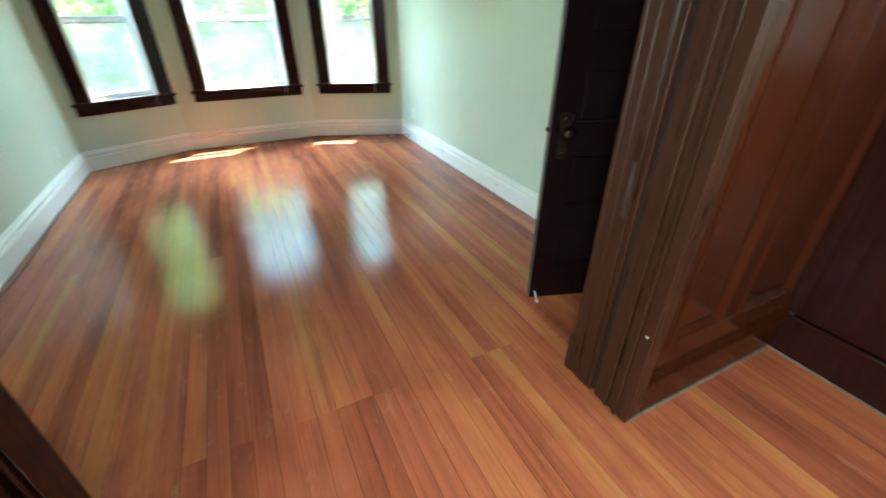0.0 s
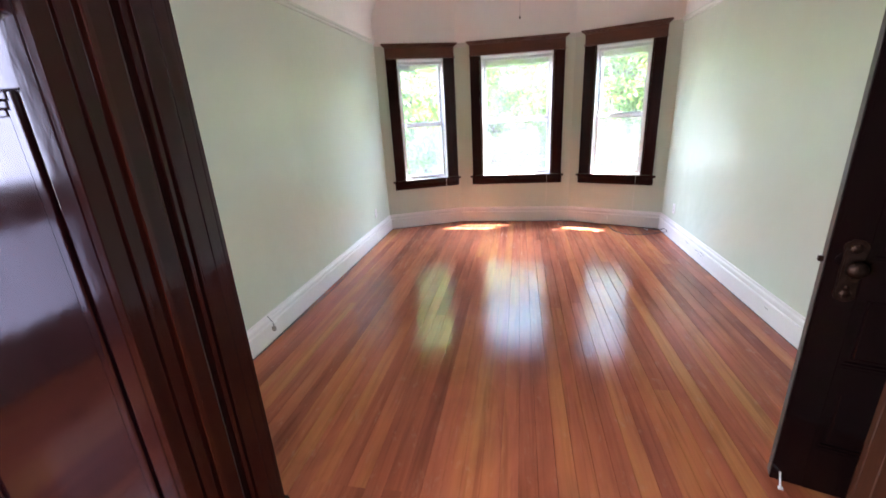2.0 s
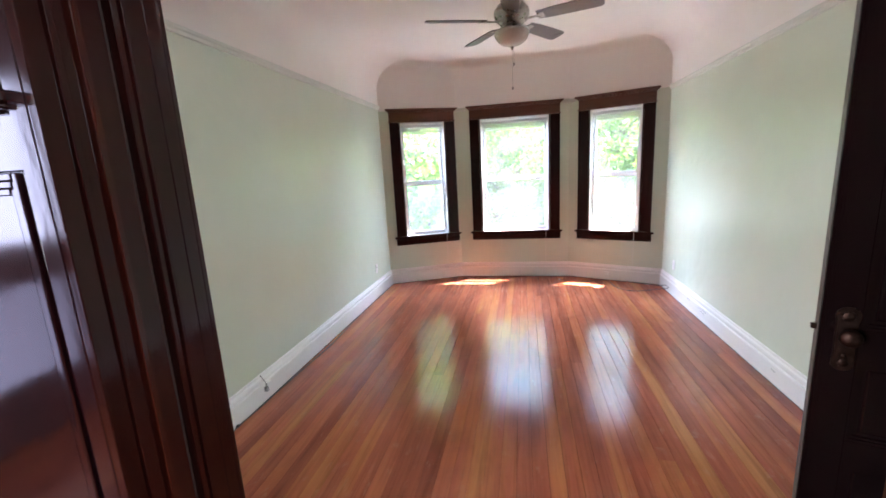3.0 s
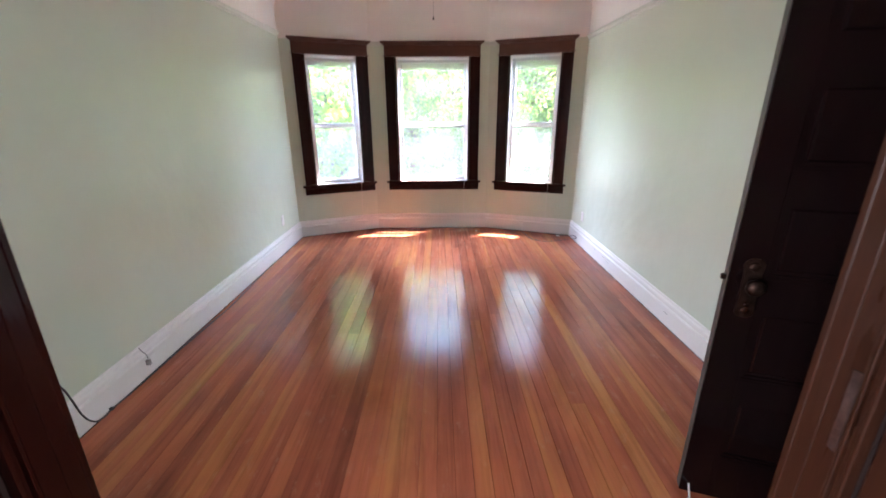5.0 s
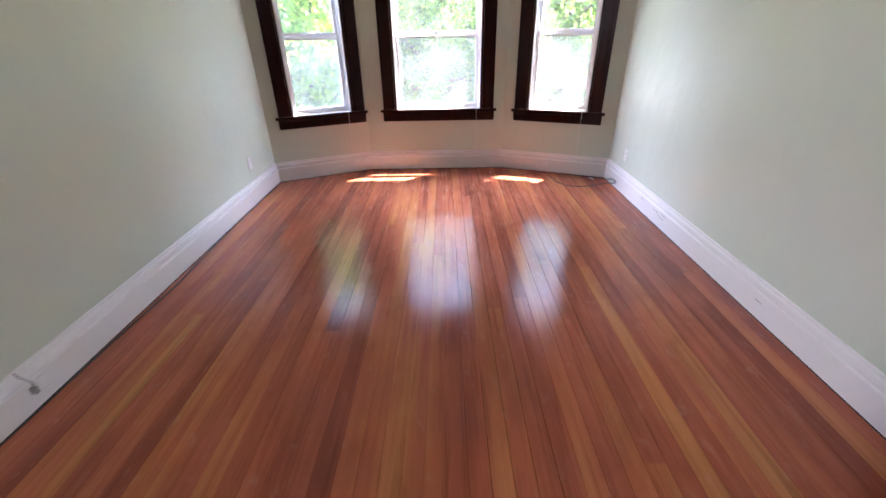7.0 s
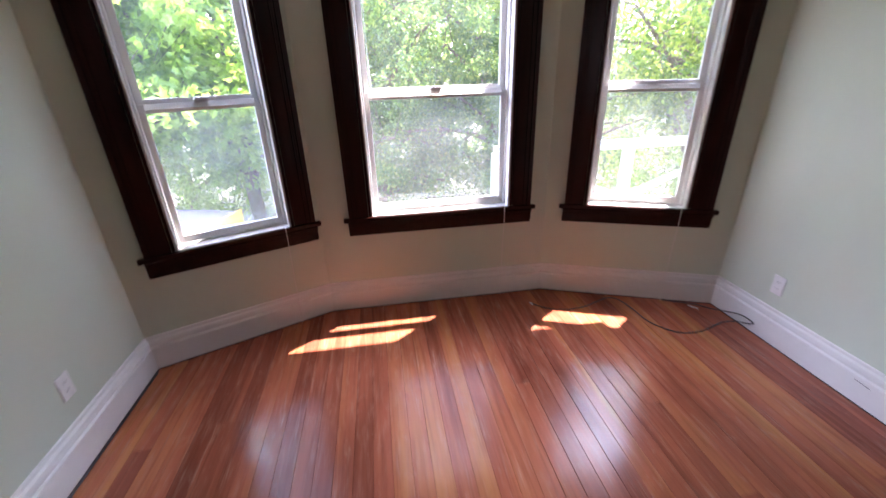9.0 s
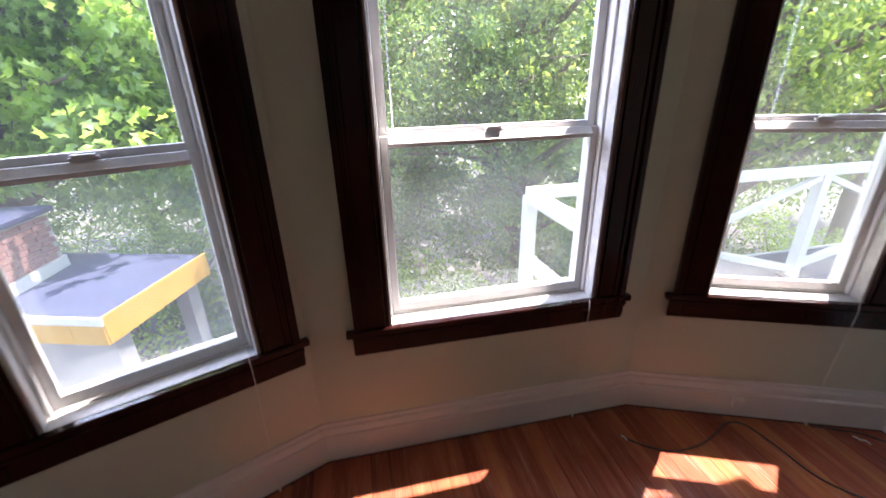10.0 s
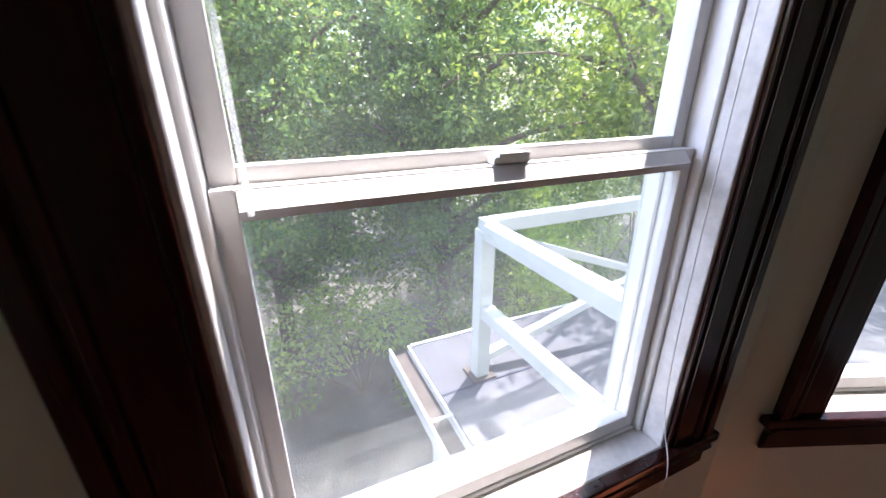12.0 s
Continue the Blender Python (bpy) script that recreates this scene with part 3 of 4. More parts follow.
tagged(part("trim", bm, M_DUST_GLINT), "pale line of dust and painted highlight along the foot of the panelling", "trim", kind="structure")


def jamb(name, x, sgn, label):
    """The deep lining of the opening: beads, steps and a slot for a sliding door; sgn points into the opening."""
    r = root(name, pose(x, 0, 0), label, "door jamb", kind="structure")
    # left lining takes the copy with shade in its colour
    mat = M_JAMB_SHADED if sgn > 0 else M_JAMB
    runs = (("casing", 1.752, 1.80, 0.004), ("corner_bead", 1.801, 1.818, 0.012), ("lining", 1.819, 1.852, 0.0), ("bead", 1.853, 1.872, 0.012), ("lining", 1.873, 1.925, 0.006), ("slot", 1.926, 1.950, -0.016), ("bead", 1.951, 1.962, 0.010), ("bead", 1.963, 1.976, 0.004), ("bead", 1.977, 1.986, 0.012), ("lining", 1.987, 2.040, 0.008), ("lining", 2.043, 2.087, 0.006))
    for nm, y0, y1, d in runs:
        bm = bmesh.new()
        a, b = sorted((-sgn * 0.02, sgn * d))
        box(bm, a, b, y0, y1, 0.0, 2.4)
        if nm != "slot":
            bevel(bm, 0.005 if "bead" in nm else 0.002, 3 if "bead" in nm else 1)
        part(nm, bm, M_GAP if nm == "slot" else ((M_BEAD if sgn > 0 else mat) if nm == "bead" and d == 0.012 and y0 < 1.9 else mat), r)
    # flat casing on the hall face, returned to the panelling, and on the room face with its plinth
    a, b = sorted((-sgn * 0.07, -sgn * 0.021))
    block("hall_casing", (a, b, 1.752, 1.788, 0, 2.4), M_RED_SHADED if sgn > 0 else M_JAMB, r)
    a, b = sorted((-sgn * 0.13, sgn * 0.004))
    block("room_casing", (a, b, 2.0885, 2.108, 0.0, 2.4), mat, r)
    a, b = sorted((-sgn * 0.135, sgn * 0.010))
    block("plinth", (a, b, 2.0875, 2.124, 0, 0.2), mat, r)
    return r


jl = jamb("door_jamb_left", X_JL, 1, "deep dark brown moulded wood jamb with a sliding-door slot")
jr = jamb("door_jamb_right", X_JR, -1, "worn brown moulded wood jamb with a metal strike plate")
bm = bmesh.new()
box(bm, -0.012, -0.0085, 1.989, 2.008, 0.86, 1.06)
box(bm, -0.0135, -0.0119, 1.993, 2.003, 0.97, 0.995)
part("strike_plate", bm, M_WORNMETAL, jr, "tarnished metal strike plate")
bm = bmesh.new()
lathe(bm, [(0.0, 0.0), (0.007, 0.001), (0.006, 0.004), (0.0, 0.005)], 10, pose(-0.004, 1.775, 0.462, 0, -90, 0))
part("paint_chip", bm, M_TRIM, jr, "pale chip in the varnish")
r = root("door_head", pose(0, 0, 0), "dark wood head lining of the wide opening", "door head", kind="structure")
block("lining", (X_JL - 0.02, X_JR + 0.02, 1.752, 2.108, 2.401, 2.42), M_DARK, r)
block("hall_casing", (X_JL - 0.07, X_JR + 0.07, 1.745, 1.788, 2.421, 2.56), M_RED_SHADED, r)
block("room_casing", (X_JL - 0.13, X_JR + 0.13, 2.0885, 2.112, 2.421, 2.56), M_DARK, r)

# ---- windows ----


def window(name, k, tilt):
    m, u, w = WINS[k]
    r = root(name, m @ pose(u, 0, 0), "double-hung white window in dark stained wood casing", "window", "bay windows", "structure")
    h = w / 2
    cw = 0.145
    for s in (-1, 1):
        # moulded casing: back band, flat field, inner bead
        bm = bmesh.new()
        for d0, d1, v in ((0.0, 0.016, -0.012), (0.018, 0.092, -0.018), (0.092, 0.106, -0.025), (0.106, 0.118, -0.02), (0.118, cw, -0.032)):
            a, b = sorted((s * (h + d0), s * (h + d1)))
            box(bm, a, b, v, 0.0, WIN_Z0 + 0.016, 2.27)
        part("casing", bevel(bm, 0.003, 2), M_DARK, r)
    e = h + cw
    block("head_bead", (-e - 0.012, e + 0.012, -0.035, 0, 2.271, 2.289), M_HEAD, r, edge=0.006, seg=2)
    block("head_frieze", (-e, e, -0.022, 0, 2.290, 2.405), M_HEAD, r)
    bm = bmesh.new()
    for z0, z1, d, o in ((2.406, 2.418, 0.034, 0.012), (2.418, 2.430, 0.048, 0.026), (2.430, 2.450, 0.062, 0.042)):
        box(bm, -e - o, e + o, -d, 0, z0, z1)
    part("cornice", bevel(bm, 0.003), M_HEAD, r)
    bm = bmesh.new()
    box(bm, -e - 0.035, e + 0.035, -0.034, -0.001, 0.655, 0.684)
    part("stool", bevel(bm, 0.008, 3), M_DARK, r)
    bm = bmesh.new()
    for z0, z1, d in ((0.556, 0.575, 0.012), (0.575, 0.625, 0.02), (0.625, 0.640, 0.028), (0.640, 0.654, 0.036)):
        box(bm, -e - 0.01, e + 0.01, -d, 0, z0, z1)
    part("apron", bevel(bm, 0.003), M_DARK, r)
    block("window_sill", (-h, h, 0.0, 0.2, WIN_Z0 - 0.02, WIN_Z0 + 0.012), M_SILL, r)
    # dark stop, white liner and the vinyl frame
    bm = bmesh.new()
    for s in (-1, 1):
        a, b = sorted((s * h, s * (h - 0.012)))
        box(bm, a, b, 0.0, 0.06, WIN_Z0 + 0.013, WIN_Z1)
    box(bm, -h, h, 0.0, 0.06, WIN_Z1 - 0.012, WIN_Z1)
    part("inner_liner", bevel(bm, 0.002), M_SILL, r)
    bm = bmesh.new()
    for s in (-1, 1):
        for d0, d1, v0, v1 in ((0.0, 0.024, 0.061, 0.195), (0.024, 0.034, 0.140, 0.150)):
            a, b = sorted((s * (h - d0), s * (h - d1)))
            box(bm, a, b, v0, v1, WIN_Z0 + 0.013, WIN_Z1)
    box(bm, -h + 0.024, h - 0.024, 0.061, 0.195, WIN_Z1 - 0.03, WIN_Z1)
    box(bm, -h + 0.024, h - 0.024, 0.075, 0.195, WIN_Z0 + 0.013, WIN_Z0 + 0.022)
    part("window_frame", bevel(bm, 0.003), M_VINYL, r)

    def sash(nm, z0, z1, v0, v1, bottom, top, stile):
        g = h - 0.026
        bm = bmesh.new()
        for s in (-1, 1):
            a, b = sorted((s * g, s * (g - stile)))
            box(bm, a, b, v0, v1, z0, z1)
        box(bm, -g + stile, g - stile, v0, v1, z0, z0 + bottom)
        box(bm, -g + stile, g - stile, v0, v1, z1 - top, z1)
        so = part(nm, bevel(bm, 0.004, 2), M_VINYL, r)
        gm = bmesh.new()
        v = (v0 + v1) / 2
        box(gm, -g + stile - 0.004, g - stile + 0.004, v - 0.002, v + 0.002, z0 + bottom - 0.004, z1 - top + 0.004)
        part("pane", gm, M_GLASS, so, "clear dusty glass pane", shadow=False)
        return so

    lo = sash("lower_sash", WIN_Z0 + 0.023, 1.442, 0.082, 0.108, 0.04, 0.044, 0.03)
    sash("upper_sash", 1.422, WIN_Z1 - 0.031, 0.112, 0.138, 0.043, 0.04, 0.034)
    bm = bmesh.new()
    box(bm, -0.035, 0.035, 0.084, 0.107, 1.4425, 1.454)
    box(bm, -0.03, 0.03, 0.076, 0.094, 1.4545, 1.462)
    part("sash_lock", bevel(bm, 0.003, 2), M_VINYL, lo, "white cam sash lock")
    # sloping top of the meeting rail, ending in a thin lip
    bm = bmesh.new()
    for x in (-h + 0.058, h - 0.058):
        ring = [bm.verts.new((x, v, z)) for v, z in ((0.0815, 1.404), (0.062, 1.404), (0.061, 1.417), (0.064, 1.419), (0.0815, 1.4395))]
        bm.faces.new(ring)
    bm.verts.ensure_lookup_table()
    for i in range(5):
        bm.faces.new([bm.verts[j] for j in (i, (i + 1) % 5, (i + 1) % 5 + 5, i + 5)])
    part("lift_rail", bm, M_VINYL, lo)
    sc = bmesh.new()
    box(sc, -h + 0.025, h - 0.025, 0.184, 0.186, WIN_Z0 + 0.023, 1.43)
    part("insect_screen", sc, M_SCREEN, r, "fine dusty insect screen", shadow=False)
    # raised blind, with its cord and wand
    b = root("window_blind", m @ pose(u, 0.03, 0), "raised white slatted blind at the window head", "blind", "window blinds")
    bw = h - 0.018
    block("headrail", (-bw, bw, -0.016, 0.016, 2.205, 2.236), M_BLIND, b)
    for j in range(9):
        tl = pose(0, 0, 2.196 - j * 0.0075, 0, tilt * (0.3 + j / 9), 0)
        block("slat", (-bw + 0.008, bw - 0.008, -0.014, 0.014, -0.002, 0.0015), M_BLIND, b, m=tl, edge=0)
    block("bottom_rail", (-bw + 0.006, bw - 0.006, -0.014, 0.014, -0.006, 0.006), M_BLIND, b, m=pose(0, 0, 2.118, 0, tilt * 1.3, 0))
    bm = bmesh.new()
    cx = bw - 0.035
    tube(bm, smooth_path([(cx, -0.018, 2.2), (cx, -0.019, 1.5), (cx + 0.004, -0.03, 0.9), (cx + 0.006, -0.079, 0.69), (cx + 0.006, -0.081, 0.6), (cx + 0.002, -0.07, 0.3), (cx, -0.068, 0.05)], 5), 0.0016, 6)
    part("pull_cord", bm, M_CORD, b)
    bm = bmesh.new()
    lathe(bm, [(0.0, 0.0), (0.005, 0.002), (0.0035, 0.028), (0.002, 0.032)], 8, pose(cx, -0.068, 0.004))
    part("tassel", bm, M_PLATE, b)
    if k != 0:
        bm = bmesh.new()
        tube(bm, [(-bw + 0.05, -0.022, 2.2), (-bw + 0.052, -0.02, 1.8), (-bw + 0.055, -0.018, 1.425)], 0.0038, 8)
        part("wand", bm, M_CLEAR, b, "clear plastic tilt wand")
    return r


window("window_1", 0, 2.4)
window("window_2", 1, 0.5)
window("window_3", 2, -0.6)

# ---- the door to the side, standing open ----
r = root("door_casing", pose(FACE[4][0], 0, 0), "dark wood casing round the side doorway", "door casing", kind="structure")
for y0, y1 in ((DOOR_Y0 - 0.115, DOOR_Y0), (DOOR_Y1, DOOR_Y1 + 0.115)):
    block("casing", (-0.022, 0.0, y0, y1, 0.2, 2.1), M_DARK, r)
    block("plinth", (-0.032, 0.0, y0 - 0.0, y1 + 0.0, 0.0, 0.198), M_DARK, r)
block("head_casing", (-0.022, 0.0, DOOR_Y0 - 0.115, DOOR_Y1 + 0.115, 2.101, 2.23), M_DARK, r)
for y0, y1 in ((DOOR_Y0, DOOR_Y0 + 0.02), (DOOR_Y1 - 0.02, DOOR_Y1)):
    block("jamb_lining", (0.001, 0.199, y0, y1, 0.0, 2.08), M_DARK, r)
block("head_lining", (0.001, 0.199, DOOR_Y0, DOOR_Y1, 2.081, 2.099), M_DARK, r)
bm = bmesh.new()
box(bm, FACE[4][0] + 0.8, FACE[4][0] + 0.9, DOOR_Y0 - 0.3, DOOR_Y1 + 0.3, -0.1, 2.4)
box(bm, FACE[4][0] + 0.2, FACE[4][0] + 0.8, DOOR_Y0 - 0.3, DOOR_Y0 - 0.2, -0.1, 2.4)
box(bm, FACE[4][0] + 0.2, FACE[4][0] + 0.8, DOOR_Y1 + 0.2, DOOR_Y1 + 0.3, -0.1, 2.4)
box(bm, FACE[4][0] + 0.2, FACE[4][0] + 0.8, DOOR_Y0 - 0.2, DOOR_Y1 + 0.2, 2.3, 2.4)
tagged(part("closet_wall", bm, M_GREEN), "plain wall of the closet behind the door", "wall", kind="structure")

DW, DH = 0.745, 2.06
# local x runs from the free edge to the hinge, local y away from the viewer
ddir = Vector((0.949, -0.316, 0)).normalized()
door_m = Matrix.Translation((2.893, 2.63, 0.012)) @ Matrix(((ddir.x, -ddir.y, 0, 0), (ddir.y, ddir.x, 0, 0), (0, 0, 1, 0), (0, 0, 0, 1)))
door = root("door_1", door_m, "dark varnished panelled wood door standing open", "door", kind="structure")
DT = 0.042
STILE = 0.106
block("stile", (0, STILE, 0, DT, 0, DH), M_DOOR, door, edge=0.002)
block("stile", (DW - STILE, DW, 0, DT, 0, DH), M_DOOR, door, edge=0.002)
# worn edge strip, its pale colour carrying the light on the edge
bm = bmesh.new()
box(bm, -0.0025, -0.0002, 0.005, DT - 0.003, 0.01, DH - 0.01)
part("edge_face", bm, M_EDGE, door, "worn paint on the door's edge, paled as if lit")
rails = ((0.0, 0.205), (0.5, 0.585), (0.89, 1.0), (1.29, 1.375), (1.665, 1.75), (1.95, DH))
for z0, z1 in rails:
    block("rail", (STILE, DW - STILE, 0.001, DT - 0.001, z0, z1), M_DOOR, door, edge=0)
for (a0, a1), (b0, b1) in zip(rails, rails[1:]):
    bm = bmesh.new()
    x0, x1 = STILE, DW - STILE
    box(bm, x0, x1, 0.016, 0.026, a1, b0)
    for w, d in ((0.0, 0.003), (0.010, 0.008)):
        box(bm, x0 + w, x0 + w + 0.010, d, 0.016, a1 + w, b0 - w)
        box(bm, x1 - w - 0.010, x1 - w, d, 0.016, a1 + w, b0 - w)
        box(bm, x0 + w + 0.010, x1 - w - 0.010, d, 0.016, a1 + w, a1 + w + 0.010)
        box(bm, x0 + w + 0.010, x1 - w - 0.010, d, 0.016, b0 - w - 0.010, b0 - w)
    # raised field with sloping margins
    rings = [[bm.verts.new(p) for p in ((x0 + w, d, a1 + w), (x1 - w, d, a1 + w), (x1 - w, d, b0 - w), (x0 + w, d, b0 - w))] for w, d in ((0.021, 0.0155), (0.034, 0.0155), (0.042, 0.007))]
    for ra, rb in zip(rings, rings[1:]):
        for q in range(4):
            bm.faces.new((ra[q], ra[(q + 1) % 4], rb[(q + 1) % 4], rb[q]))
    bm.faces.new(rings[-1])
    part("panel", bm, M_DOOR, door)
bm = bmesh.new()
seg = 10
outline = [(0.033 * math.cos(a), 0.085 + 0.03 * math.sin(a)) for a in [math.pi * k / seg for k in range(seg + 1)]] + [(-0.028, 0.05), (-0.03, 0.0), (-0.028, -0.06)] + [(0.031 * math.cos(a), -0.09 + 0.025 * math.sin(a)) for a in [math.pi + math.pi * k / seg for k in range(seg + 1)]] + [(0.028, -0.06), (0.03, 0.0), (0.028, 0.05)]
for y0, sc in ((-0.004, 1.0), (-0.007, 0.86)):
    top = [bm.verts.new((x * sc, y0, z * sc)) for x, z in outline]
    bot = [bm.verts.new((x * sc, y0 + 0.004, z * sc)) for x, z in outline]
    bm.faces.new(top)
    for i in range(len(top)):
        bm.faces.new((top[i], top[(i + 1) % len(top)], bot[(i + 1) % len(top)], bot[i]))
for z, rr in ((0.082, 0.018), (-0.085, 0.016), (-0.06, 0.008)):
    lathe(bm, [(rr, 0.0), (rr * 0.9, 0.004), (rr * 0.5, 0.006), (0, 0.007)], 12, pose(0, -0.006, z, 90, 0, 0))
plate = part("door_plate", bm, M_BRASS, door, "ornate aged bronze door plate")
plate.matrix_basis = pose(0.07, 0, 0.965)
bm = bmesh.new()
lathe(bm, [(0.014, 0.0), (0.012, 0.018), (0.016, 0.026), (0.029, 0.036), (0.031, 0.046), (0.026, 0.056), (0.012, 0.062), (0.0, 0.063)], 20, pose(0.0, -0.006, 0.02, 90, 0, 0))
part("door_knob", bm, M_BRASS, plate, "round bronze knob", smooth=True)
bm = bmesh.new()
box(bm, -0.018, -0.0005, 0.012, 0.028, 0.985, 1.005)
part("latch", bevel(bm, 0.003), M_BRASS, door)
bm = bmesh.new()
tube(bm, [(0.03, -0.002, 0.045), (0.028, -0.03, 0.03), (0.026, -0.066, 0.012)], 0.0042, 8)
lathe(bm, [(0.0, 0), (0.009, 0.001), (0.009, 0.012), (0, 0.013)], 10, look((0.026, -0.066, 0.012), (0.023, -0.11, -0.012)))
part("door_stop", bm, M_PLATE, door, "white rubber-tipped kick-down stop")

# ---- plates, jacks, cables ----


def outlet(m, material, label, plug=False):
    r = root("wall_outlet", m, label, "outlet", "wall outlets")
    bm = bmesh.new()
    box(bm, -0.036, 0.036, -0.006, 0, -0.058, 0.058)
    part("cover_plate", bevel(bm, 0.003, 2), material, r)
    for z in (-0.02, 0.02):
        bm = bmesh.new()
        lathe(bm, [(0.016, 0), (0.016, 0.002), (0.0, 0.0022)], 16, pose(0, -0.0055, z, 90, 0, 0))
        so = part("socket", bm, material, r)
        bm = bmesh.new()
        for x in (-0.006, 0.006):
            box(bm, x - 0.001, x + 0.001, -0.0082, -0.0076, z - 0.004, z + 0.006)
        part("slot", bm, M_SLOT, so)
    return r


outlet(pose(FACE[0][0], 6.017, 0.375, 0, 0, 90), M_PLATE, "white plastic wall outlet plate above the baseboard")
outlet(pose(FACE[4][0], 6.175, 0.357, 0, 0, -90), M_PLATE, "white plastic wall outlet plate above the baseboard")
outlet(pose(FACE[4][0], 3.305, 0.367, 0, 0, -90), M_PLATE, "white plastic wall outlet plate beside the door casing")
outlet(pose(FACE[0][0], 2.937, 0.385, 0, 0, 90), M_YPLATE, "yellowed plastic wall plate with a black cable")


def jack(m, label):
    r = root("phone_jack", m, label, "phone jack")
    bm = bmesh.new()
    box(bm, -0.026, 0.026, -0.02, 0, -0.026, 0.026)
    part("housing", bevel(bm, 0.004, 2), M_PLATE, r)
    return r


j = jack(pose(T + FACE[0][0], 3.54, 0.112, 0, 0, 90), "small white phone jack box on the baseboard")
bm = bmesh.new()
box(bm, -0.05, -0.028, -0.03, -0.004, -0.03, 0.006)
part("plug", bevel(bm, 0.003), M_GREY, j, "grey plug")
bm = bmesh.new()
tube(bm, smooth_path([(-0.03, -0.012, 0.012), (-0.035, -0.012, 0.04), (-0.05, -0.006, 0.07), (-0.052, 0.01, 0.1)], 4), 0.003, 6)
part("wire", bm, M_GREY, j)
m2, l2 = wall_frame(FACE[3], FACE[4])
jack(m2 @ pose((m2.inverted() @ Vector((2.99, 6.8, 0))).x, -T, 0.095), "small white phone jack box on the baseboard")


def cable(name, pts, r0, label, n=8):
    bm = bmesh.new()
    tube(bm, smooth_path(pts, n), r0, 8)
    return tagged(part(name, bm, M_CABLE, smooth=True), label, "cable")


cable("cable", [(FACE[0][0] + 0.008, 2.937, 0.375), (0.026, 2.95, 0.325), (0.036, 2.966, 0.24), (0.036, 2.985, 0.15), (0.034, 3.015, 0.08), (0.03, 3.06, 0.034), (0.02, 3.125, 0.016), (0.012, 3.18, 0.014), (0.012, 3.4, 0.006), (0.016, 3.76, 0.006), (0.03, 4.1, 0.006), (0.045, 4.45, 0.006), (0.03, 4.8, 0.006), (0.014, 5.25, 0.006), (0.012, 5.8, 0.006), (0.012, 6.53, 0.006)], 0.0045, "thin black cable from the wall plate along the baseboard")
bm = bmesh.new()
box(bm, 0.001, 0.022, 3.168, 3.186, 0.009, 0.026)
tagged(part("cable_clip", bevel(bm, 0.003), M_CABLE), "small black cable clip on the baseboard", "clip")
cable("cable", [(2.37, 6.81, 0.006), (2.44, 6.74, 0.005), (2.55, 6.685, 0.005), (2.7, 6.69, 0.005), (2.82, 6.73, 0.005), (2.93, 6.77, 0.005), (3.0, 6.735, 0.005), (3.03, 6.6, 0.005), (3.05, 6.43, 0.005), (3.15, 6.3, 0.005), (3.28, 6.28, 0.005), (3.4, 6.31, 0.005), (3.5, 6.335, 0.01), (3.56, 6.3, 0.03), (3.585, 6.24, 0.05), (3.59, 6.22, 0.07), (3.585, 6.3, 0.075), (3.575, 6.4, 0.04), (3.54, 6.5, 0.008), (3.47, 6.575, 0.006), (3.3, 6.66, 0.006)], 0.004, "loose black cable curling on the floor to the corner")
for a in ((3.43, 6.565), (3.45, 6.54), (2.365, 6.82)):
    bm = bmesh.new()
    tube(bm, [(a[0], a[1], 0.004), (a[0] + 0.006, a[1] - 0.012, 0.008), (a[0] + 0.012, a[1] - 0.03, 0.004)], 0.0035, 6)
    tagged(part("cable_end", bm, M_PLATE), "white plastic cable end lying on the floor", "cable end", "cable ends")

# ---- ceiling fan ----
fan = root("ceiling_fan", pose(1.822, 4.5, 0.095), "five-blade ceiling fan with nickel motor and frosted bowl", "ceiling fan")
bm = bmesh.new()
lathe(bm, [(0.0, CEIL - 0.097), (0.075, CEIL - 0.098), (0.078, CEIL - 0.115), (0.06, CEIL - 0.145), (0.025, CEIL - 0.16), (0.014, CEIL - 0.165)], 24)
part("canopy", bm, M_NICKEL, fan, smooth=True)
bm = bmesh.new()
lathe(bm, [(0.013, 2.72), (0.013, CEIL - 0.163)], 12)
part("downrod", bm, M_NICKEL, fan, smooth=True)
bm = bmesh.new()
lathe(bm, [(0.02, 2.735), (0.06, 2.728), (0.105, 2.708), (0.134, 2.67), (0.134, 2.628), (0.118, 2.6), (0.1, 2.592), (0.09, 2.575), (0.07, 2.57)], 32)
part("motor_housing", bm, M_NICKEL, fan, "brushed nickel motor housing", smooth=True)
bm = bmesh.new()
lathe(bm, [(0.05, 2.572), (0.06, 2.555), (0.085, 2.545), (0.11, 2.535), (0.11, 2.522), (0.05, 2.52)], 28)
part("light_fitter", bm, M_NICKEL, fan, smooth=True)
bm = bmesh.new()
lathe(bm, [(0.128, 2.525), (0.133, 2.515), (0.128, 2.49), (0.11, 2.46), (0.08, 2.437), (0.04, 2.424), (0.0, 2.42)], 32)
part("glass_bowl", bm, M_BOWL, fan, "frosted white glass bowl", smooth=True)
bm = bmesh.new()
lathe(bm, [(0.0, 2.421), (0.012, 2.419), (0.014, 2.41), (0.006, 2.402), (0.008, 2.396), (0.0, 2.392)], 12)
part("finial", bm, M_NICKEL, fan, smooth=True)
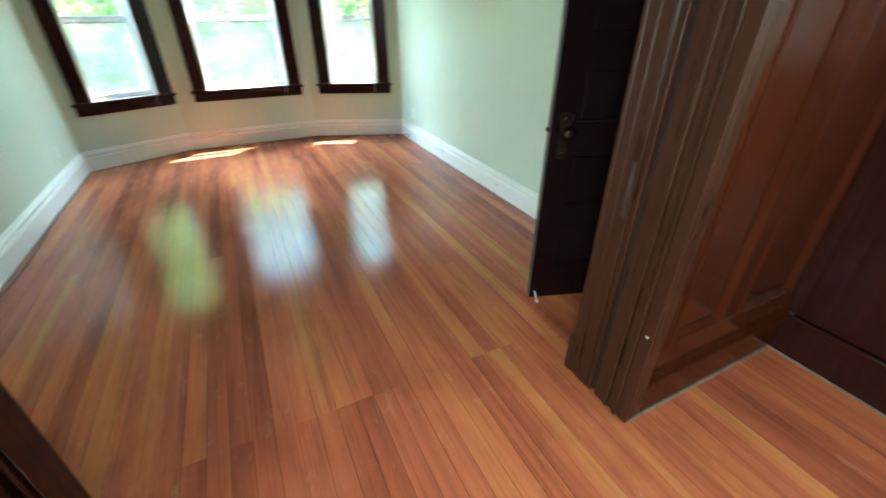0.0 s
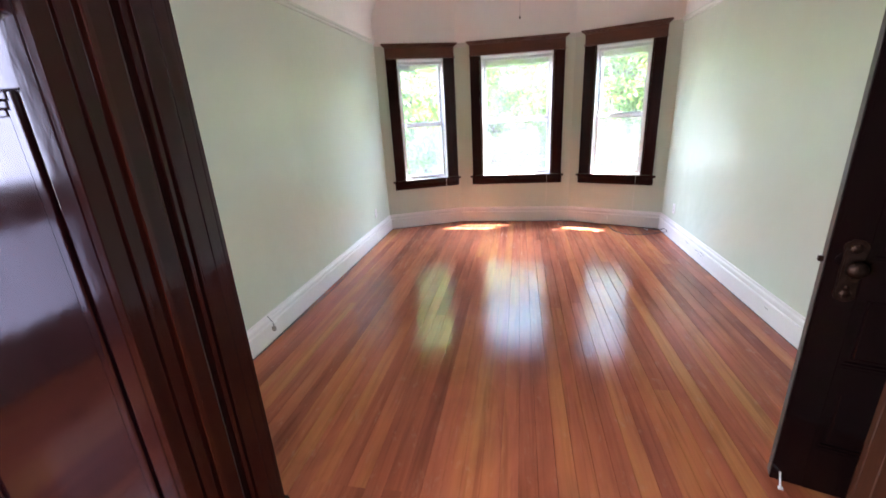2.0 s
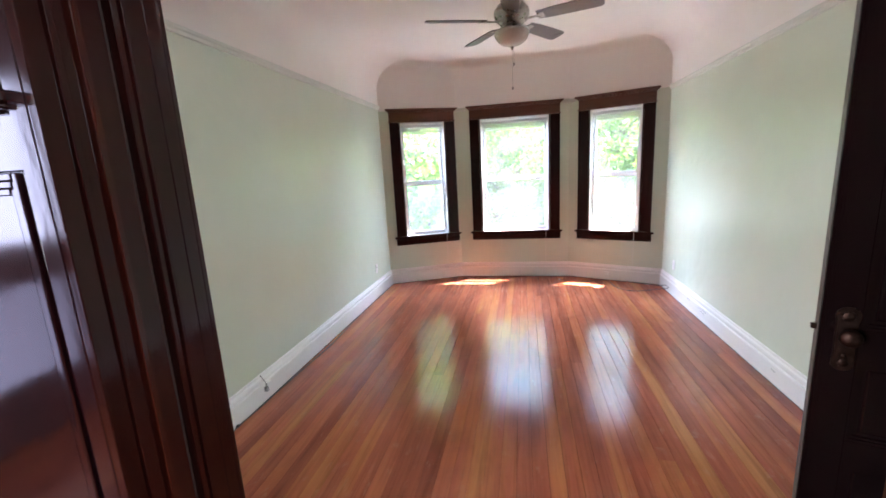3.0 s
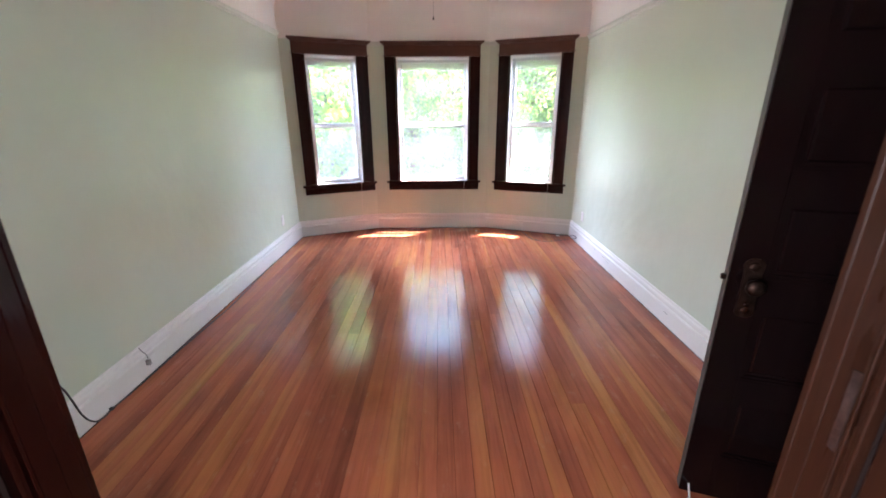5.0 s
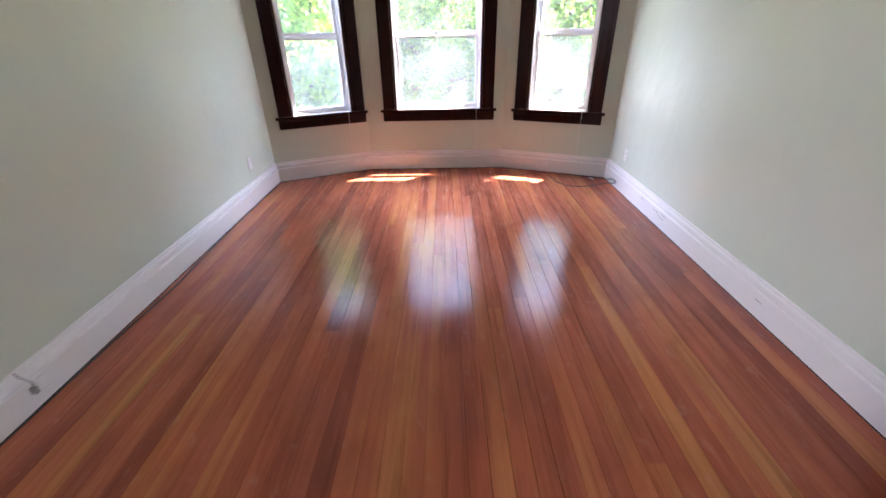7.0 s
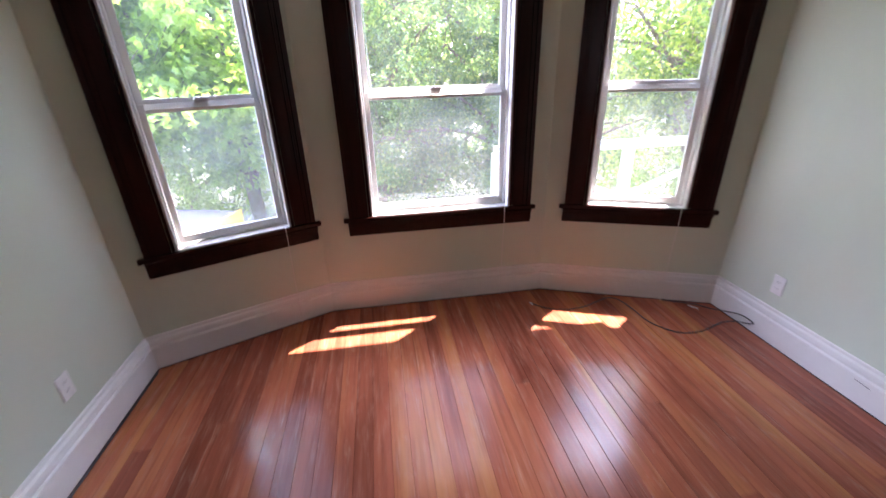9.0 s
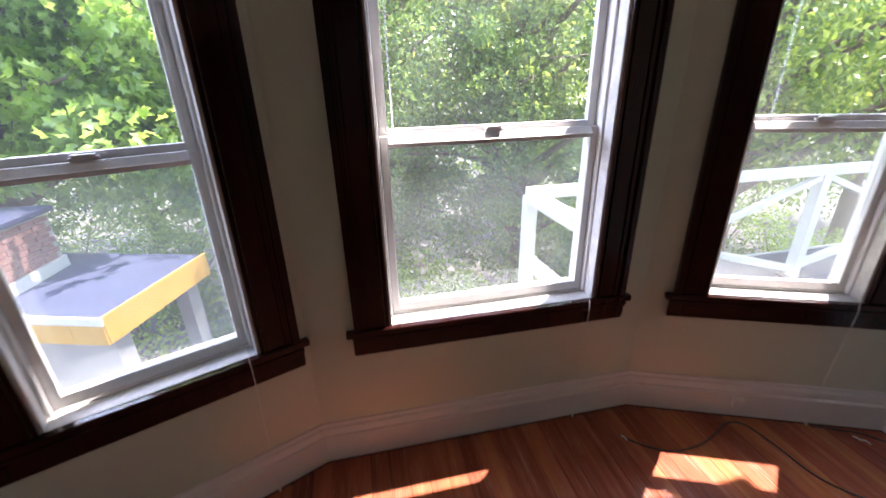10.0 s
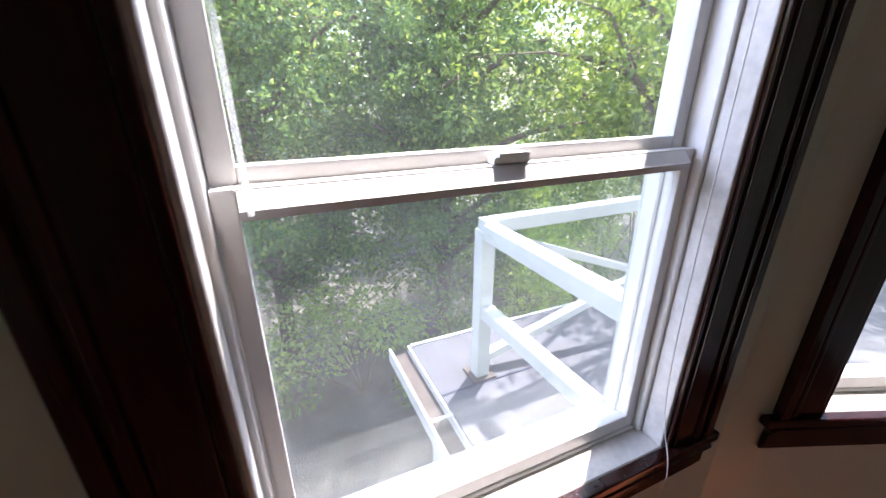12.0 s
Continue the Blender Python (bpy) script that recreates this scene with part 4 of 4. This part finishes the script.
for cx, zb in ((0.0, 2.125), (0.012, 2.3)):
    bm = bmesh.new()
    tube(bm, [(cx, 0.0, 2.4), (cx, 0.0, zb)], 0.0013, 5)
    pc = part("pull_chain", bm, M_STEEL, fan)
    bm = bmesh.new()
    lathe(bm, [(0.0, zb - 0.022), (0.006, zb - 0.018), (0.006, zb - 0.006), (0.002, zb)], 10, pose(cx, 0, 0))
    part("chain_knob", bm, M_CABLE, pc)
for k in range(5):
    a = -90 + 72 * k
    bm = bmesh.new()
    tl = pose(0, 0, 2.6, 0, 0, a) @ pose(0, 0, 0, -12, 0, 0)
    outline = [(0.2, -0.05), (0.3, -0.062), (0.6, -0.07), (0.64, -0.066), (0.66, -0.05), (0.665, 0.0), (0.66, 0.05), (0.64, 0.066), (0.6, 0.07), (0.3, 0.062), (0.2, 0.05)]
    top, bot = ([bm.verts.new(tl @ Vector((x, y, z))) for x, y in outline] for z in (0.003, -0.003))
    bm.faces.new(top)
    bm.faces.new(bot)
    for i in range(len(top)):
        bm.faces.new((top[i], top[(i + 1) % len(top)], bot[(i + 1) % len(top)], bot[i]))
    blade = part("blade", bm, M_BLADE, fan, "flat grey-brown fan blade")
    bm = bmesh.new()
    box(bm, 0.09, 0.2, -0.012, 0.012, -0.012, -0.004, m=tl)
    box(bm, 0.2, 0.25, -0.032, 0.032, -0.011, -0.0035, m=tl)
    part("blade_iron", bevel(bm, 0.002), M_NICKEL, blade, "nickel blade bracket")

# ---- outdoors ----
GZ = -3.3
bm = bmesh.new()
N = 60
gv = [[bm.verts.new(((i / N - 0.5) * 2, (j / N - 0.5) * 2, 0)) for j in range(N + 1)] for i in range(N + 1)]
for row in gv:
    for v in row:
        x, y = (math.copysign(abs(c) ** 3 * 900, c) for c in (v.co.x, v.co.y))
        v.co = (x + 2, y + 12, GZ + 0.08 * noise.noise((x * 0.3, y * 0.3, 0)))
for i in range(N):
    for j in range(N):
        bm.faces.new((gv[i][j], gv[i + 1][j], gv[i + 1][j + 1], gv[i][j + 1]))
tagged(part("ground", bm, M_GROUND, smooth=True), "dry sunlit ground under the trees", "ground", kind="structure")

# flat porch roof under the bay, with its rusty gutter
DZ = -0.4
porch = root("porch_roof", pose(0, 0, 0), "flat grey roofed porch beside the house", "porch roof")
bm = bmesh.new()
box(bm, 2.27, 7.6, 7.35, 9.13, DZ - 0.14, DZ)
part("roof_deck", bevel(bm, 0.01), M_ROOFING, porch)
for y in (7.95, 8.52):
    bm = bmesh.new()
    box(bm, 2.28, 7.59, y, y + 0.012, DZ + 0.001, DZ + 0.006)
    part("roofing_seam", bm, M_BLUEROOF, porch)
block("fascia", (2.28, 7.6, 9.131, 9.16, DZ - 0.3, DZ + 0.012), M_OUTWHITE, porch)
block("porch_wall", (2.4, 7.5, 7.4, 9.0, GZ - 0.1, DZ - 0.141), M_OUTWHITE, porch)
bm = bmesh.new()
box(bm, 2.1, 2.118, 7.4, 9.16, DZ - 0.1, DZ + 0.012)
box(bm, 2.118, 2.269, 7.4, 9.16, DZ - 0.1, DZ - 0.085)
box(bm, 2.255, 2.269, 7.4, 9.16, DZ - 0.085, DZ + 0.004)
part("gutter_trough", bm, M_OUTWHITE, porch, "white painted metal gutter")
bm = bmesh.new()
box(bm, 2.119, 2.254, 7.41, 9.15, DZ - 0.0845, DZ - 0.06)
part("gutter_silt", bm, M_RUST, porch, "rust and silt in the gutter")
bm = bmesh.new()
box(bm, 2.1, 2.269, 8.32, 8.345, DZ + 0.0125, DZ + 0.02)
part("gutter_strap", bm, M_OUTWHITE, porch)

railing = root("deck_railing", pose(0, 0, DZ), "white painted wooden railing with crossed braces", "railing")
PW = 0.05


def beam(name, a, b, w, parent):
    a, b = Vector(a), Vector(b)
    m = look(a, b)
    bm = bmesh.new()
    box(bm, -w, w, -w, w, -(b - a).length, 0, m=m)
    return part(name, bevel(bm, 0.004), M_OUTWHITE, parent)


posts = [(2.62, 8.62), (4.12, 8.6), (5.62, 8.58), (7.1, 8.56)]
for x, y in posts:
    block("post", (x - PW, x + PW, y - PW, y + PW, 0, 1.12), M_OUTWHITE, railing, edge=0.005)
    block("post_foot", (x - 0.09, x + 0.09, y - 0.09, y + 0.09, 0.001, 0.02), M_RUST, railing)
block("post", (2.63, 2.71, 7.3, 7.38, 0, 1.12), M_OUTWHITE, railing, edge=0.005)
for k, ((x0, y0), (x1, y1)) in enumerate(zip(posts, posts[1:])):
    beam("top_rail", (x0 - 0.03, y0, 1.145), (x1 + 0.03, y1, 1.145), 0.045, railing)
    # braces meet halfway up every second post
    za, zb = ((1.08, 0.1), (0.56, 0.48)) if k % 2 == 0 else ((0.56, 0.48), (1.08, 0.1))
    beam("brace", (x0 + 0.05, y0 - 0.012, za[0]), (x1 - 0.05, y1 - 0.012, zb[0]), 0.028, railing)
    beam("brace", (x0 + 0.05, y0 + 0.046, za[1]), (x1 - 0.05, y1 + 0.046, zb[1]), 0.034, railing)
beam("top_rail", (2.625, 8.57, 1.12), (2.67, 7.3, 1.12), 0.05, railing)
beam("middle_rail", (2.625, 8.57, 0.55), (2.67, 7.3, 0.55), 0.045, railing)

# the neighbour's yellow-edged porch
nb = root("neighbour_porch", pose(-1.43, 9.66, 0, 0, 0, 163), "neighbouring flat-roofed porch with yellow fascia", "porch")
NZ = -0.5
block("roof", (0.0, 3.2, -1.65, 0.0, NZ - 0.1, NZ), M_BLUEROOF, nb, edge=0.01)
block("roof_edge", (-0.03, 3.2, 0.0, 0.03, NZ - 0.06, NZ + 0.03), M_OUTWHITE, nb)
block("fascia", (-0.02, 3.2, 0.001, 0.025, NZ - 0.29, NZ - 0.061), M_YELLOW, nb, "yellow painted fascia board")
block("fascia", (-0.025, -0.001, -1.65, 0.0, NZ - 0.29, NZ + 0.03), M_YELLOW, nb, "yellow painted fascia board")
for i in range(9):
    block("fascia_board", (-0.018 + 0.36 * i, 0.33 + 0.36 * i, 0.0255, 0.031, NZ - 0.285, NZ - 0.066), M_YELLOW, nb)
block("wall", (0.03, 3.2, -0.28, -0.08, GZ - 0.1, NZ - 0.101), M_HOUSE, nb)
block("post", (0.1, 0.3, -1.5, -1.3, GZ - 0.1, NZ - 0.101), M_HOUSE, nb)
ch = root("chimney", pose(-2.95, 10.86, NZ, 0, 0, -4), "wide faded brick chimney with pale flashing on the porch roof", "chimney")
CH = 0.74
block("core", (-0.3, 0.3, -0.48, 0.48, 0.001, CH), M_MORTAR, ch, edge=0.006)
block("flashing", (-0.325, 0.325, -0.505, 0.505, 0.002, 0.15), M_OUTWHITE, ch, "white painted flashing round the foot")
bricks = bpy.data.meshes.new("brick")
bm = bmesh.new()
box(bm, -0.012, 0.006, -0.1, 0.1, -0.029, 0.029)
bm.to_mesh(bricks)
bm.free()
bricks.materials.append(M_BRICK)
for row in range(8):
    z = 0.19 + row * 0.069
    for i in range(4):
        b = new("brick", bricks)
        b.parent, b.location = ch, (0.306, -0.33 + i * 0.212 + (0.04 if row % 2 else -0.02), z)
    for i in range(2):
        b = new("brick", bricks)
        b.parent, b.rotation_euler, b.location = ch, (0, 0, -math.pi / 2), (-0.13 + i * 0.215 + (0.04 if row % 2 else 0.0), -0.486, z)
block("cap", (-0.36, 0.36, -0.54, 0.54, CH + 0.001, CH + 0.07), M_BLUEROOF, ch, "blue-grey cap", edge=0.01)


def leaves(rng, centers, radii, count, size, curl=0.25, lobed=False):
    """Leaves in clumps: each one a folded blade, pointed or with five lobes."""
    pick = rng.integers(0, len(centers), count)
    d = rng.normal(size=(count, 3))
    d /= np.linalg.norm(d, axis=1, keepdims=True)
    pos = centers[pick] + d * (radii[pick] * rng.uniform(0.25, 1.0, count) ** 0.5)[:, None] * np.array([1.0, 1.0, 0.7])
    along = d * 0.7 + rng.normal(size=(count, 3)) * 0.6 + np.array([0, 0, -0.35])
    along /= np.linalg.norm(along, axis=1, keepdims=True)
    side = np.cross(along, rng.normal(size=(count, 3)))
    side /= np.linalg.norm(side, axis=1, keepdims=True) + 1e-9
    up = np.cross(side, along)
    s = (size * rng.uniform(0.6, 1.25, count))[:, None]
    if lobed:
        # five pointed lobes round the leaf's middle
        edge = [(0.0, 0.05), (0.12, 0.4), (0.3, 0.22), (0.66, 0.46), (0.62, 0.18), (1.0, 0.0), (0.62, -0.18), (0.66, -0.46), (0.3, -0.22), (0.12, -0.4)]
    else:
        edge = [(0.0, 0.0), (0.4, 0.27), (1.0, 0.0), (0.4, -0.27)]
    k = len(edge)
    shape = [(a, b, 0.12 * abs(b) / 0.42 - curl * max(a - 0.45, 0)) for a, b in edge] + [(0.42, 0.0, 0.0)]
    vs = np.stack([pos + s * (a * along + b * side + c * up) for a, b, c in shape], 1).reshape(-1, 3)
    base = np.arange(count)[:, None] * (k + 1)
    tri = np.concatenate([base + np.array([q, (q + 1) % k, k]) for q in range(k)], 1).reshape(-1, 3)
    return vs, tri


def tree(seed, x, y, height, spread, first, limbs, count, size, leaf, label, clump=0.55, lean=(0, 0), lobed=False):
    rng = np.random.default_rng(seed)
    r = root("tree", pose(x, y, GZ - 0.05), label, "tree", "garden trees")
    bm = bmesh.new()
    trunk = [Vector((lean[0] * t * t, lean[1] * t * t, t * height * 0.8)) + Vector((*(rng.normal(size=2) * 0.06), 0)) * t for t in np.linspace(0, 1, 8)]
    tube(bm, trunk, 0, 10, [0.16 * (1 - 0.85 * i / 7) * spread / 2.5 + 0.02 for i in range(8)])
    centers, radii = [], []
    for k in range(limbs):
        t = first + (0.97 - first) * (k + rng.uniform(0, 0.6)) / limbs
        i = min(int(t * 7), 6)
        p = trunk[i].lerp(trunk[i + 1], t * 7 - i)
        a = k * 2.4 + rng.uniform(-0.5, 0.5)
        reach = spread * (1.05 - 0.55 * abs(t - 0.45)) * rng.uniform(0.7, 1.1)
        rise = height * 0.2 * rng.uniform(0.4, 1.2)
        end = p + Vector((math.cos(a) * reach, math.sin(a) * reach, rise))
        mid = p.lerp(end, 0.5) + Vector((*(rng.normal(size=2) * 0.12 * spread / 2), 0.12 * reach))
        pts = smooth_path([p, mid, end], 4)
        tube(bm, pts, 0, 6, [0.08 * (1 - 0.85 * q / (len(pts) - 1)) * spread / 2.5 + 0.006 for q in range(len(pts))])
        for f in (0.3, 0.5, 0.7, 0.85, 1.0):
            for _ in range(3):
                c = pts[int(f * (len(pts) - 1))] + Vector(rng.normal(size=3) * (0.42, 0.42, 0.4)) * spread / 2.5
                centers.append(c)
                radii.append(clump * rng.uniform(0.5, 1.15))
                if rng.uniform() < 0.5:
                    tube(bm, [pts[int(f * (len(pts) - 1))], c], 0, 4, [0.012, 0.003])
    part("trunk", bm, M_BARK, r, "grey-brown bark trunk and limbs", smooth=True)
    vs, tri = leaves(rng, np.array([tuple(c) for c in centers]), np.array(radii), count, size, lobed=lobed)
    me = bpy.data.meshes.new("crown")
    me.from_pydata(vs.tolist(), [], tri.tolist())
    me.materials.append(leaf)
    cr = new("crown", me)
    cr.parent = r
    tagged(cr, kind="stuff")
    return r


tree(3, -4.6, 13.6, 10.4, 3.0, 0.36, 28, 25000, 0.19, M_LEAF_MAPLE, "broad maple with bright green leaves", 0.6, lobed=True)
tree(4, -1.8, 15.0, 10.8, 2.8, 0.26, 28, 25000, 0.17, M_LEAF_MAPLE, "broad maple with bright green leaves", 0.6, lobed=True)
tree(5, 1.4, 13.8, 7.6, 2.3, 0.22, 30, 80000, 0.085, M_LEAF_SMALL, "dense small-leaved tree in full leaf", 0.42)
tree(6, 4.6, 13.6, 8.0, 2.5, 0.22, 30, 80000, 0.085, M_LEAF_SMALL, "dense small-leaved tree in full leaf", 0.42)
tree(7, 6.7, 10.5, 8.2, 2.4, 0.45, 22, 27000, 0.1, M_LEAF_LIME, "tree with pale limbs and lime green leaves", 0.55)
tree(8, 11.5, 12.0, 8.0, 2.7, 0.42, 20, 24000, 0.1, M_LEAF_LIME, "tree with pale limbs and lime green leaves", 0.45)
for k, (x, y) in enumerate(((-9, 17), (-5.5, 20), (-1, 21.5), (3.2, 20), (7.5, 19.5), (12.5, 18), (17, 15))):
    tree(20 + k, x, y, 9.0, 3.4, 0.12, 20, 8000, 0.19, (M_LEAF_SMALL, M_LEAF_MAPLE, M_LEAF_LIME)[k % 3], "leafy garden tree behind the nearer ones", 0.8)

# low shrubs between the trunks
rng = np.random.default_rng(50)
for k, (x, y, s) in enumerate(((-4.4, 12.2, 1.1), (-2.9, 12.9, 1.0), (-1.6, 12.2, 0.9), (-0.4, 12.6, 1.0), (0.9, 11.6, 0.9), (2.4, 12.0, 1.0), (4.0, 11.6, 0.9), (5.6, 12.2, 1.1), (7.4, 12.6, 0.9), (9.4, 11.2, 1.0), (-5.6, 15.6, 1.8), (-3.3, 16.4, 1.9), (-1.2, 17.0, 1.8), (7.8, 15.6, 1.7), (5.0, 14.6, 1.3), (6.6, 13.6, 1.3), (8.7, 13.4, 1.4), (10.8, 14.2, 1.6))):
    r = root("shrub", pose(x, y, GZ), "loose green shrub on dry ground", "shrub", "garden shrubs")
    bm = bmesh.new()
    cs, rs = [], []
    for j in range(9):
        end = Vector((*(rng.normal(size=2) * 0.5 * s), rng.uniform(0.5, 2.0) * s))
        tube(bm, smooth_path([(0, 0, 0), end * 0.5 + Vector((0, 0, 0.15)), end], 3), 0, 5, [0.02, 0.018, 0.015, 0.012, 0.01, 0.007, 0.004])
        cs.append(tuple(end))
        rs.append(0.5 * s)
    part("stems", bm, M_BARK, r)
    vs, tri = leaves(rng, np.array(cs), np.array(rs), int(3200 * s * s), 0.085)
    me = bpy.data.meshes.new("foliage")
    me.from_pydata(vs.tolist(), [], tri.tolist())
    me.materials.append(M_LEAF_MAPLE if k % 2 else M_LEAF_SMALL)
    f = new("foliage", me)
    f.parent = r
    tagged(f, kind="stuff")

# ---- floor boards ----
bm = bmesh.new()
pts = [(HX0, HY0), (HX0, Y_HALL + 0.1), (FACE[0][0], Y_HALL + 0.1)] + [FACE[0], FACE[1], FACE[2], FACE[3], FACE[4], FACE[5]] + [(HX1, Y_HALL + 0.1), (HX1, HY0)]
lo, hi = ([bm.verts.new((x, y, z)) for x, y in pts] for z in (-0.3, -0.014))
bm.faces.new(lo)
bm.faces.new(hi)
for i in range(len(pts)):
    bm.faces.new((lo[i], lo[(i + 1) % len(pts)], hi[(i + 1) % len(pts)], hi[i]))
# closet floor
box(bm, FACE[4][0] + 0.001, FACE[4][0] + 0.8, DOOR_Y0 - 0.2, DOOR_Y1 + 0.2, -0.3, -0.002)
floor = tagged(part("floor", bm, M_GAP), "worn red-brown varnished fir board floor", "floor", kind="structure")

PITCH = 0.0845
plank_rng = random.Random(11)
plank_mesh = {}


def plank(x0, x1, y0, y1):
    w, ln = round(x1 - x0, 3), round(y1 - y0, 2)
    if ln < 0.05:
        return
    key = (w, ln)
    if key not in plank_mesh:
        me = bpy.data.meshes.new("plank")
        e, g = 0.001, 0.0003
        vs = []
        for z, i in ((-0.014, g), (-0.003, g), (0.0, e)):
            h = i * 0.15
            vs += [(i, h, z), (w - i, h, z), (w - i, ln - h, z), (i, ln - h, z)]
        fs = [(8, 9, 10, 11)]
        for a in (0, 4):
            fs += [(a + k, a + (k + 1) % 4, a + 4 + (k + 1) % 4, a + 4 + k) for k in range(4)]
        me.from_pydata(vs, [], fs)
        me.materials.append(M_FLOOR)
        plank_mesh[key] = me
    ob = new("plank", plank_mesh[key])
    ob.parent = floor
    ob.location = (x0, y0, plank_rng.uniform(-0.0003, 0.0003))
    ob.rotation_euler = (0, plank_rng.uniform(-0.003, 0.003), 0)


def bay_y(x):
    for (ax, ay), (bx, by) in zip(FACE[1:4], FACE[2:5]):
        if ax <= x <= bx:
            return ay + (by - ay) * (x - ax) / (bx - ax)
    return FACE[1][1]


SEAM = 2.355


def run(x0, x1, y0, y1, long):
    """One strip of boards, butted at random places."""
    y = y0
    while y < y1 - 0.01:
        step = round(plank_rng.uniform(*long), 1)
        e = y1 if y + step > y1 - 0.6 else y + step
        plank(x0, x1, y, e)
        y = e


# one grid of strips for room and hall; some boards run on across the joint in the opening
first = FACE[0][0] - PITCH * int((FACE[0][0] - HX0) / PITCH)
for x in [HX0] + [first + PITCH * k for k in range(int((HX1 - first) / PITCH) + 1)]:
    x1 = first if x == HX0 else min(x + PITCH, HX1)
    mid = (x + x1) / 2
    inside = X_JL - 0.02 < mid < X_JR + 0.02
    if inside and plank_rng.random() < 0.3:
        run(x, x1, HY0, min(bay_y(x), bay_y(x1)), (2.0, 5.2))
        continue
    if x1 - x > 0.012:
        run(x, x1, HY0, SEAM if inside else Y_HALL + 0.03, (1.8, 4.4))
    if mid > FACE[0][0] and x1 < FACE[4][0] + PITCH:
        xr = min(x1, FACE[4][0])
        if xr - x > 0.01:
            run(x, xr, SEAM if inside else Y_ROOM - 0.02, min(bay_y(x), bay_y(xr)), (2.0, 5.2))
